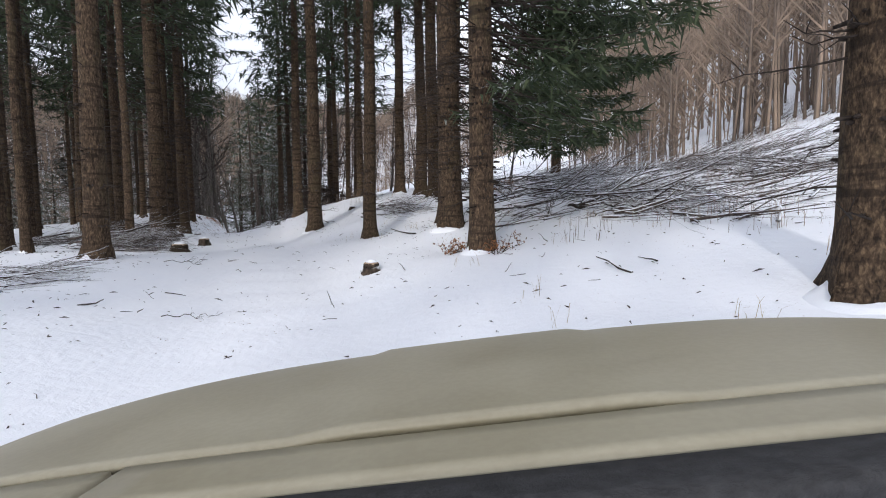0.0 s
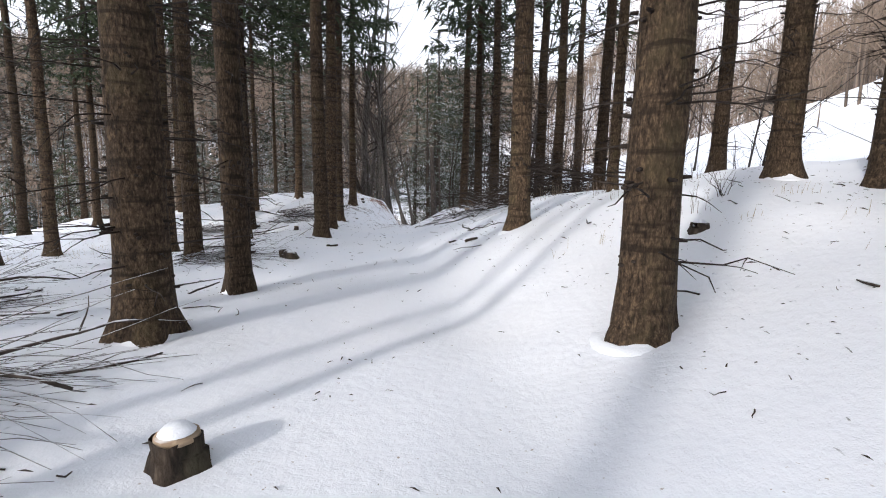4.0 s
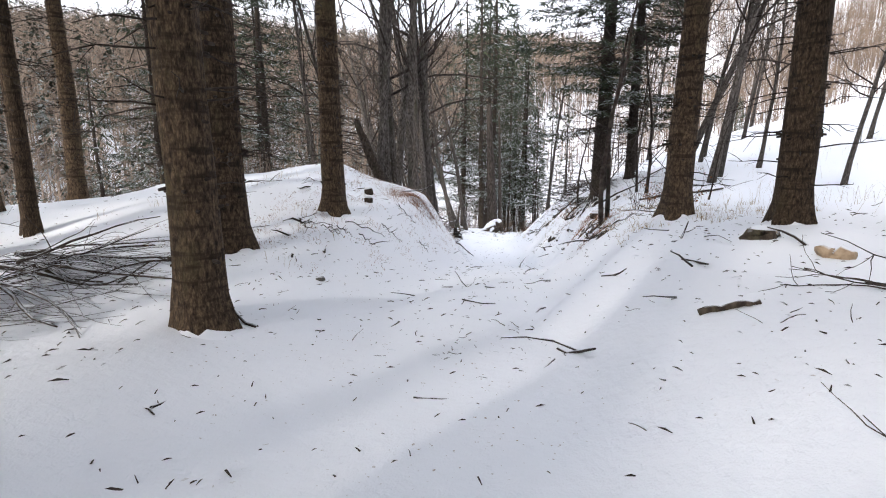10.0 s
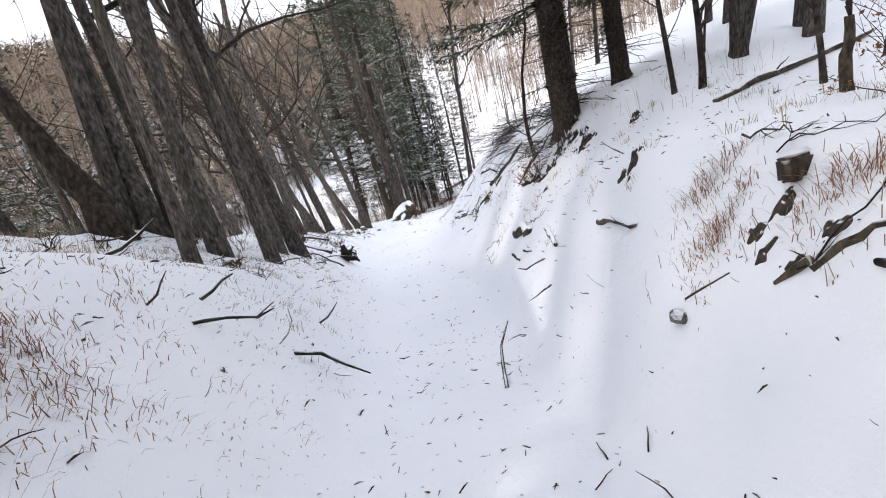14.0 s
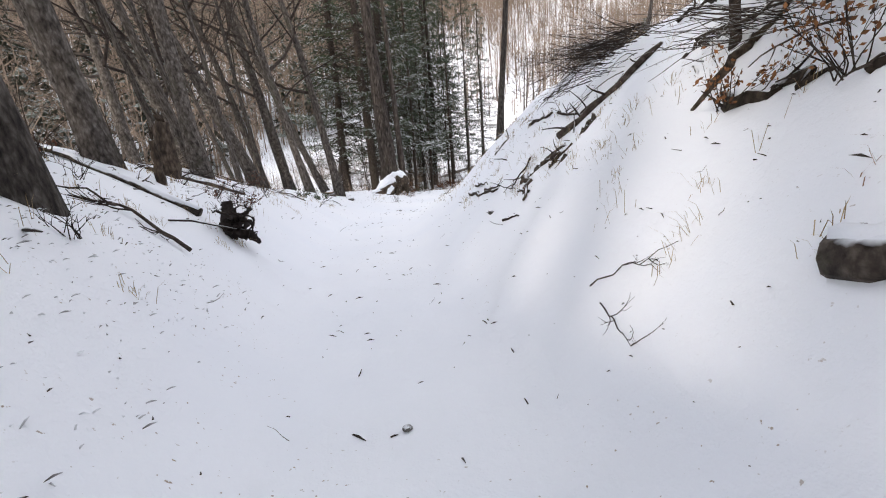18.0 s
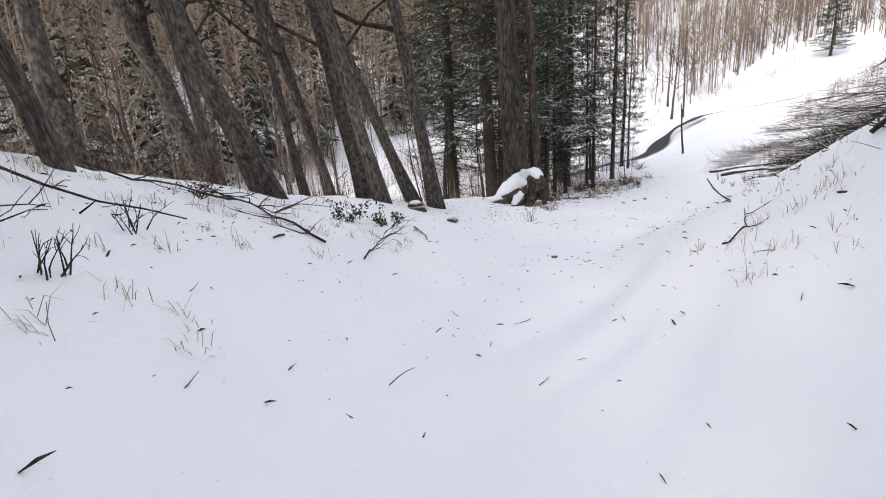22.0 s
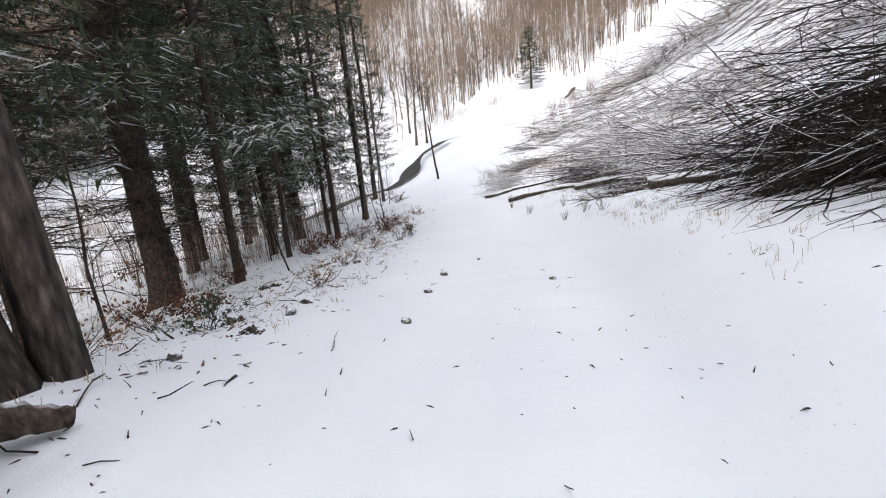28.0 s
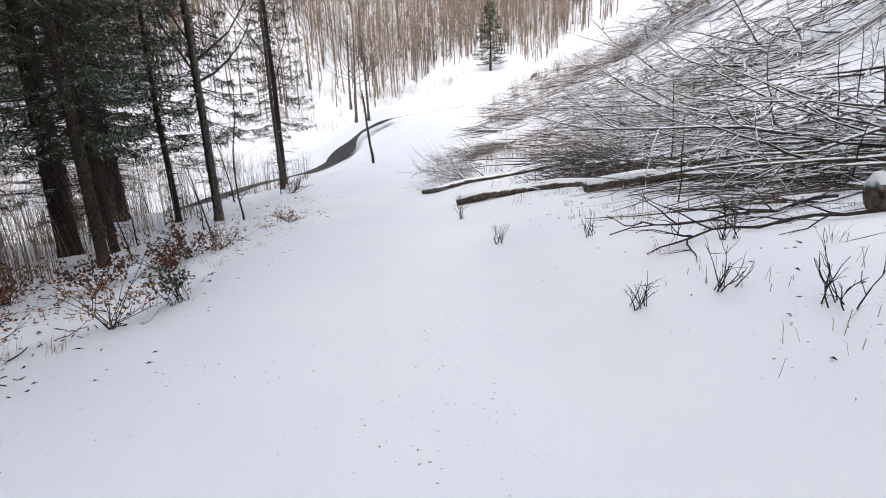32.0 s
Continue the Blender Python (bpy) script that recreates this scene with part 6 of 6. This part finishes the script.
# ---- shrubs and tufts ----
def shrub(label, x, y, high, wide, stems, leaves, mat, seed, size=0.05, name="shrub"):
    r = np.random.default_rng(seed)
    s = thing(name, label, "shrub")
    s.location = (x, y, stand(x, y))
    b, lf = Build(), Build()
    V = []
    for k in range(stems):
        a = r.uniform(0, 6.28)
        d = np.array([math.cos(a) * wide, math.sin(a) * wide, high * r.uniform(0.6, 1.2)])
        ln = np.linalg.norm(d) * r.uniform(0.7, 1.1)
        p = stick_points(r, (r.normal() * 0.05, r.normal() * 0.05, -0.02), d / np.linalg.norm(d), ln, 5, 0.16)
        b.tube(p, np.linspace(0.006, 0.002, 6), 4, 0, False)
        for q in range(2):
            i = int(r.integers(2, 5))
            e = d / np.linalg.norm(d) + r.normal(size=3) * 0.5
            p2 = stick_points(r, p[i], e / np.linalg.norm(e), ln * 0.4, 3, 0.2)
            b.tube(p2, np.linspace(0.003, 0.0015, 4), 3, 0, False)
            for t in range(leaves):
                c = p2[int(r.integers(0, 4))] + r.normal(size=3) * 0.03
                u = r.normal(size=3)
                u /= np.linalg.norm(u)
                w = np.cross(u, r.normal(size=3))
                w /= np.linalg.norm(w)
                g = size * r.uniform(0.6, 1.4)
                V += [c, c + u * g * 0.5 + w * g * 0.28, c + u * g, c + u * g * 0.5 - w * g * 0.28]
    part("stem", b.mesh("stem", [TWIG]), s, "thin dark stems")
    if V:
        lf.add([tuple(v) for v in V], [(4 * i, 4 * i + 1, 4 * i + 2, 4 * i + 3) for i in range(len(V) // 4)])
        tagged(part("foliage", lf.mesh("foliage", [mat], False), s), "small leaves", "", "", "stuff")
    return s


for i, (x, y, h, w, m) in enumerate((
        (-27.0, 61.9, 0.28, 0.3, GREEN_LEAF), (-27.3, 61.2, 0.3, 0.3, GREEN_LEAF), (-27.0, 75.3, 0.5, 0.45, GREEN_LEAF), (-27.9, 74.2, 0.45, 0.5, DEAD_LEAF), (-25.0, 84.2, 0.6, 0.5, DEAD_LEAF),
        (-25.8, 83.4, 0.45, 0.5, DEAD_LEAF), (-24.6, 84.9, 0.6, 0.35, GREEN_LEAF), (-26.4, 70.6, 0.3, 0.35, DEAD_LEAF), (-26.2, 78.0, 0.4, 0.4, DEAD_LEAF),
        (-26.2, 80.6, 0.5, 0.4, DEAD_LEAF), (-25.2, 88.4, 0.5, 0.5, DEAD_LEAF), (0.9, 7.6, 0.25, 0.3, DEAD_LEAF), (0.3, 8.2, 0.2, 0.25, DEAD_LEAF),
        (-13.6, 43.2, 0.8, 0.5, DEAD_LEAF), (-13.0, 39.6, 0.7, 0.4, DEAD_LEAF), (-24.6, 54.2, 0.3, 0.3, RUSSET_LEAF), (-16.82, 49.9, 0.75, 0.35, DEAD_LEAF), (-27.7, 58.9, 0.35, 0.4, RUSSET_LEAF), (-17.2, 50.8, 0.5, 0.4, DEAD_LEAF),
        (-28.3, 72.6, 0.4, 0.4, DEAD_LEAF), (2.2, 16.2, 0.7, 0.6, DEAD_LEAF), (-24.4, 91.5, 0.45, 0.4, DEAD_LEAF))):
    shrub("low shrub with dark evergreen leaves" if m is GREEN_LEAF else "low shrub with withered brown leaves", x, y, h, w, 12, 9, m, i, 0.06 if m is GREEN_LEAF else 0.045)
for i, (x, y, h, w) in enumerate((
        (-28.45, 76.4, 0.7, 0.6), (-28.0, 77.1, 0.5, 0.5), (-27.2, 85.4, 0.6, 0.4), (-25.6, 88.0, 0.6, 0.45), (-28.0, 87.1, 0.55, 0.6), (-26.6, 87.0, 0.6, 0.45), (-25.75, 87.3, 0.55, 0.5), (-28.1, 85.3, 0.6, 0.6), (-25.8, 100.4, 0.6, 0.6), (-29.4, 82.0, 0.6, 0.5))):
    shrub("dense low shrub with dark russet leaves and snow", x, y, h, w, 18, 14, RUSSET_LEAF, 70 + i, 0.06)
for i, (x, y, h) in enumerate(((-20.1, 82.6, 0.28), (-19.6, 82.3, 0.35), (-19.4, 81.6, 0.4), (-18.0, 84.2, 0.4), (-20.3, 86.5, 0.35), (-19.4, 85.0, 0.35), (-18.9, 83.2, 0.35), (-18.7, 81.0, 0.3), (-20.3, 89.6, 0.5), (-13.9, 42.2, 0.9), (-13.2, 43.6, 0.9), (-24.1, 49.5, 1.4), (-22.9, 46.8, 1.2), (-25.6, 56.4, 0.3), (-26.2, 57.2, 0.3), (-23.9, 52.6, 0.3), (-22.4, 49.0, 0.35), (-19.2, 73.6, 0.8), (-26.3, 68.2, 0.5), (-3.2, 20.8, 0.5), (2.6, 11.5, 0.5), (3.1, 13.2, 0.5))):
    shrub("bare thin-stemmed shoots standing in the snow", x, y, h, h * 0.35, 9, 0, DEAD_LEAF, 40 + i)


def tufts(name, label, cat, mat, places, blades, high, seed, spread=0.12, droop=0.9):
    """Many dry blades or fronds, in tufts at the given places."""
    r = np.random.default_rng(seed)
    p = np.array(places)
    p = np.repeat(p, blades, 0) + r.normal(size=(len(p) * blades, 2)) * spread
    z = snow_z(p[:, 0], p[:, 1]) - 0.02
    m = len(p)
    a = r.uniform(0, 6.28, m)
    h = high * r.uniform(0.35, 1.2, m)
    out = np.c_[np.cos(a), np.sin(a)] * (h * r.uniform(0.15, droop, m))[:, None]
    w = np.c_[-np.sin(a), np.cos(a), np.zeros(m)] * 0.0026
    foot = np.c_[p, z]
    mid = foot + np.c_[out * 0.4, h * 0.7]
    tip = foot + np.c_[out, h * r.uniform(0.5, 1.0, m)]
    V = np.stack([foot - w, foot + w, mid + w * 0.8, mid - w * 0.8, tip], 1).reshape(-1, 3)
    i = np.arange(m)[:, None] * 5
    F = (i + [0, 1, 2, 3]).tolist() + (i + [3, 2, 4]).tolist()
    me = bpy.data.meshes.new(name)
    me.from_pydata(V.tolist(), [], F)
    me.materials.append(mat)
    return tagged(new(name, me), label, cat, "", "stuff")


def verge(seed, count, s0, s1, d0, d1):
    """Places along the road between two stations and two distances to its right (below zero: left)."""
    r = np.random.default_rng(seed)
    s, d = r.uniform(s0, s1, count), r.uniform(d0, d1, count)
    x = np.interp(s, ROAD_S, ROAD_LINE[:, 0]) + d * np.interp(s, ROAD_S, ROAD_WAY[:, 1])
    y = np.interp(s, ROAD_S, ROAD_LINE[:, 1]) - d * np.interp(s, ROAD_S, ROAD_WAY[:, 0])
    return np.c_[x, y]


r = np.random.default_rng(3)
tufts("dead_fern", "rust-brown dead fern on the mound", "fern", FERN, np.array([(-19.25, 39.8)]) + r.normal(size=(60, 2)) * (0.26, 0.4), 40, 0.12, 1, 0.1, 2.6)
tufts("dry_fern", "scattered rusty fern stalks on the mound", "fern", FERN, verge(2, 150, 38.5, 50, -4.8, -1.4), 30, 0.07, 2, 0.1, 2.8)
tufts("dry_grass", "dry grass stalks poking through snow", "grass", DRY_GRASS, np.concatenate([
    verge(3, 90, 38, 64, -6, -2.2), verge(4, 70, 40, 68, 1.8, 6), verge(5, 160, 74, 100, 2.2, 7), verge(6, 60, 70, 100, -6, -3), verge(7, 80, -2, 20, 2.4, 9), verge(8, 60, 26, 40, -12, -6)]), 7, 0.24, 3)
tufts("thin_stalks", "thin bare stalks on the snowy slope", "grass", DRY_GRASS, np.concatenate([verge(9, 260, 84, 120, 4, 24), verge(10, 120, 40, 54, 4, 16), verge(11, 140, 44, 100, -14, -5)]), 4, 0.6, 4, 0.2)


def litter(name, label, places, seed, long=(0.05, 0.35), thick=0.006, mat=None):
    """Small bits of twig and bark on the snow."""
    r = np.random.default_rng(seed)
    b = Build()
    z = snow_z(places[:, 0], places[:, 1])
    for (x, y), h in zip(places, z):
        a = r.uniform(0, 6.28)
        ln = r.uniform(*long) * r.uniform(0.3, 1)
        d = np.array([math.cos(a), math.sin(a), r.uniform(-0.02, 0.1)])
        p = stick_points(r, (x, y, h + 0.006), d, ln, 3, 0.22)
        t = thick * r.uniform(0.5, 1.7)
        b.tube(p, t * np.array([1, 0.9, 0.7, 0.4]), 4, 0, False)
    return tagged(new(name, b.mesh(name, [mat or TWIG])), label, "forest litter", "", "stuff")


litter("twig_litter", "small twigs and bark bits lying on the snow", np.concatenate([
    verge(21, 140, 0, 40, -1.6, 2.2), verge(22, 420, 0, 42, -10, -1.5), verge(23, 240, 0, 42, 2, 9), verge(24, 320, 35, 50, -4, 3.5), verge(25, 90, 46, 70, -3.5, 3), verge(26, 120, 48, 66, 2, 6), verge(27, 60, 68, 84, -3, 3), verge(28, 130, 70, 100, -8, -3), verge(29, 120, 70, 100, 2.4, 8)]), 5, (0.04, 0.3), 0.0042)
litter("stick_litter", "sticks lying about on the snow", np.concatenate([verge(31, 70, 2, 40, -8, -1.8), verge(32, 60, 2, 40, 2, 8), verge(33, 90, 35, 52, -4.6, 4), verge(34, 30, 52, 70, 2, 6), verge(35, 30, 52, 80, -5, -2)]), 6, (0.4, 1.2), 0.014, SNOWY_TWIG)


for i, (x, y) in enumerate(verge(90, 20, 47, 62, -5.4, -2.3)):
    if i % 4:
        shrub("bare thin-stemmed shoots standing in the snow", x, y, 0.22 + 0.05 * (i % 5), 0.16, 9, 0, DEAD_LEAF, 100 + i)
    else:
        shrub("small shrub with dark russet leaves", x, y, 0.28, 0.25, 9, 5, RUSSET_LEAF, 100 + i, 0.045)
litter("verge_twigs", "dark twigs strewn along the foot of the bank", np.concatenate([verge(91, 260, 45, 64, -5.6, -2.0), verge(93, 120, 73, 96, -7, -3), verge(95, 260, 76, 92, -6, -2.7), verge(94, 160, -2, 14, -6, 6)]), 92, (0.1, 0.55), 0.006)


# ---- the front of the car that stands at the start of the road ----
def sheet(rows, thick):
    """A pressed panel from rows of points, with a turned-down thickness."""
    n, m = len(rows), len(rows[0])
    b = Build()
    v = [p for row in rows for p in row] + [(p[0], p[1], p[2] - thick) for row in rows for p in row]
    q = n * m
    f = []
    for i in range(n - 1):
        for j in range(m - 1):
            a = i * m + j
            f += [(a, a + 1, a + m + 1, a + m), (q + a, q + a + m, q + a + m + 1, q + a + 1)]
    rim = [j for j in range(m)] + [i * m + m - 1 for i in range(1, n)] + [(n - 1) * m + j for j in range(m - 2, -1, -1)] + [i * m for i in range(n - 2, 0, -1)]
    for a, c in zip(rim, rim[1:] + rim[:1]):
        f.append((a, q + a, q + c, c))
    b.add(v, f)
    return b


def car_front():
    car = thing("car", "front of an old khaki off-road car on the snowy road", "car")
    car.matrix_world = pose(0.2, 0, 0.10, 0, -7.0, -2)
    half, back, nose = 1.3, 0.82, 1.72

    def deck(u, v):
        """Height and place on the bonnet: u across from -1 to 1, v from cowl to nose."""
        edge = half * (1 - 0.10 * v ** 2)
        x = u * edge
        y = back + (nose - back) * v - 0.10 * u * u * v
        z = 1.19 - 0.05 * v - 0.05 * u ** 4 - 0.06 * v ** 6
        z += 0.012 * (1 if abs(x) < 0.30 else smooth((0.36 - abs(x)) / 0.06))
        return (x, y, float(z))

    us = np.linspace(-1, 1, 41)
    part("bonnet", sheet([[deck(u, v) for u in us] for v in np.linspace(0, 1, 26)], 0.02).mesh("bonnet", [PAINT]), car, "khaki bonnet with a raised middle")
    rows = [[(u * half, back - 0.012 - w, 1.188 - 0.05 * u ** 4 + 0.25 * w * 0.3) for u in np.linspace(-0.52, 1, 24)] for w in np.linspace(0, 0.16, 5)]
    part("cowl_panel", sheet(rows, 0.03).mesh("cowl_panel", [PAINT]), car)
    rows = [[(u * half, back - 0.016 - w, 1.186 - 0.05 * u ** 4 + 0.25 * w * 0.3) for u in np.linspace(-1, -0.54, 12)] for w in np.linspace(0, 0.16, 5)]
    part("cowl_panel", sheet(rows, 0.03).mesh("cowl_panel", [PAINT]), car)
    rows = [[(u * half, back - 0.19 - w, 1.20 - 0.05 * u ** 4 + 0.15 * w) for u in np.linspace(-1, 1, 24)] for w in np.linspace(0, 0.10, 4)]
    part("windscreen_seal", sheet(rows, 0.04).mesh("windscreen_seal", [RUBBER]), car, "black rubber edge")
    # black sheet below the seam: the gap's shade is put into its colour
    rows = [[(u * half * 0.96, y, 1.145 - 0.05 * u ** 4) for u in np.linspace(-1, 1, 13)] for y in (back - 0.2, back + 0.05)]
    part("scuttle", sheet(rows, 0.3).mesh("scuttle", [RUBBER]), car, "black sheet that stands for the shade under the seam")
    b = Build()
    box_build(b, (1.3, 0.05, 0.5), (0, nose - 0.12, 0.83), 0.02)
    grille = part("grille", b.mesh("grille", [PAINT], False), car)
    for k in range(9):
        b = Build()
        box_build(b, (0.03, 0.03, 0.34), ((k - 4) * 0.075, nose - 0.09, 0.83), 0.008)
        part("slat", b.mesh("slat", [RUBBER], False), grille)
    for s in (-1, 1):
        b = Build()
        b.tube([(s * 0.5, nose - 0.10, 0.86), (s * 0.5, nose - 0.07, 0.86), (s * 0.5, nose - 0.05, 0.86)], [0.10, 0.10, 0.07], 20)
        part("headlight", b.mesh("headlight", [LAMP_GLASS]), car, "round glass headlight")
        rows = [[(s * (0.70 + 0.16 * q), y, 1.0 - 0.16 * q * q - 0.35 * max(0, abs((y - 1.12) / 0.55)) ** 4 * 0.6) for q in np.linspace(0, 1, 6)] for y in np.linspace(0.5, 1.66, 18)]
        part("wing", sheet(rows, 0.03).mesh("wing", [PAINT]), car)
        b = Build()
        box_build(b, (0.03, 1.1, 0.5), (s * 0.69, 1.05, 0.74), 0.01)
        part("side_panel", b.mesh("side_panel", [PAINT], False), car)
        b = Build()
        b.tube([(s * 0.5, 1.12, 0.36), (s * 0.845, 1.12, 0.36)], [0.06, 0.06], 12)
        wheel = part("wheel", b.mesh("wheel", [STEEL]), car)
        b = Build()
        b.tube([(s * x, 1.12, 0.36) for x in (0.62, 0.64, 0.82, 0.84)], [0.30, 0.37, 0.37, 0.30], 28)
        part("tyre", b.mesh("tyre", [RUBBER]), wheel, "black rubber tyre")
        b = Build()
        b.tube([(s * x, 1.12, 0.36) for x in (0.835, 0.85, 0.86)], [0.21, 0.19, 0.08], 20)
        part("rim", b.mesh("rim", [STEEL]), wheel, "steel rim")
    b = Build()
    box_build(b, (1.5, 0.10, 0.16), (0, nose + 0.06, 0.52), 0.03)
    part("bumper", b.mesh("bumper", [STEEL], False), car, "dull steel bumper")


car_front()


# ---- small bits on the snow ----
def flakes(name, label, places, seed, long, wide, mat):
    """Bits of bark, needles and twigs: thin curled chips that lie on the snow."""
    r = np.random.default_rng(seed)
    n = len(places)
    z = snow_z(places[:, 0], places[:, 1]) + 0.004
    a = r.uniform(0, 6.28, n)
    ln = r.uniform(*long, n) * r.uniform(0.3, 1, n)
    w = r.uniform(*wide, n)
    u = np.c_[np.cos(a), np.sin(a), r.uniform(-0.05, 0.35, n)] * ln[:, None]
    v = np.c_[-np.sin(a), np.cos(a), np.zeros(n)] * w[:, None]
    c = np.c_[places, z]
    up = np.c_[np.zeros((n, 2)), ln * 0.12 + 0.004]
    V = np.stack([c - v, c + v, c + u + v * 0.4, c + u - v * 0.4, c + u * 0.5 + up], 1).reshape(-1, 3)
    i = np.arange(n)[:, None] * 5
    F = np.concatenate([i + [0, 1, 4], i + [1, 2, 4], i + [2, 3, 4], i + [3, 0, 4]])
    tagged(new(name, quick_mesh(name, V, F, mat)), label, "forest litter", "", "stuff")


flakes("bark_litter", "dark bits of bark and needles on the snow", np.concatenate([
    verge(51, 2600, -2, 42, -14, -1.6), verge(52, 1500, -2, 42, 1.6, 10), verge(53, 220, 0, 42, -1.6, 1.6), verge(54, 800, 34, 52, -5, 4), verge(55, 900, 48, 72, 1.8, 6), verge(56, 900, 50, 74, -6, -1.8),
    verge(57, 350, 46, 80, -1.8, 1.8), verge(58, 900, 72, 104, 2, 9), verge(59, 800, 70, 104, -9, -2.2)]), 61, (0.02, 0.13), (0.002, 0.008), TWIG)
flakes("verge_litter", "dark leaf litter along the verge under firs", verge(76, 1500, 76, 104, -8, -3.2), 77, (0.03, 0.14), (0.006, 0.018), RUSSET_LEAF)
tufts("bank_grass", "thin withered grass in drooping tufts on the banks", "grass", DRY_GRASS, np.concatenate([verge(61, 150, 40, 66, 1.9, 5.5), verge(62, 150, 46, 68, -5.5, -1.8), verge(63, 120, 72, 98, 2.4, 5), verge(64, 90, 74, 100, -6, -2.8)]), 16, 0.16, 62, 0.05, 1.8)
tufts("mound_grass", "withered grass and fern tips on the mound", "grass", FERN, verge(65, 120, 38, 52, -5.2, -1.7), 22, 0.08, 63, 0.12, 2.6)
tufts("bank_stalks", "thin bare stalks on the steep bank", "grass", DRY_GRASS, np.concatenate([verge(66, 90, 54, 66, 2.4, 6.5), verge(67, 60, 40, 46, 2.2, 4.5)]), 10, 0.14, 64, 0.07, 2.2)
tufts("rusty_grass", "withered rusty grass on the bank", "grass", FERN, np.concatenate([np.array([c]) + np.random.default_rng(68).normal(size=(n, 2)) * w for c, n, w in (((-15.25, 42.7), 26, 0.16), ((-15.35, 42.2), 30, 0.14), ((-14.85, 41.5), 24, 0.16), ((-14.6, 40.4), 24, 0.2), ((-14.5, 39.2), 24, 0.2), ((-17.0, 48.7), 6, 0.1))]), 14, 0.13, 69, 0.05, 2.0)
flakes("needle_litter", "brown needles and bark crumbs under the spruces", np.concatenate([verge(71, 5200, 0, 40, -16, -2.4), verge(72, 1500, 8, 40, 2.2, 8), verge(73, 800, 36, 50, -4.5, 1.0), verge(74, 1500, 46, 56, -4.6, -1.4)]), 75, (0.02, 0.1), (0.003, 0.009), STUMP_WOOD)
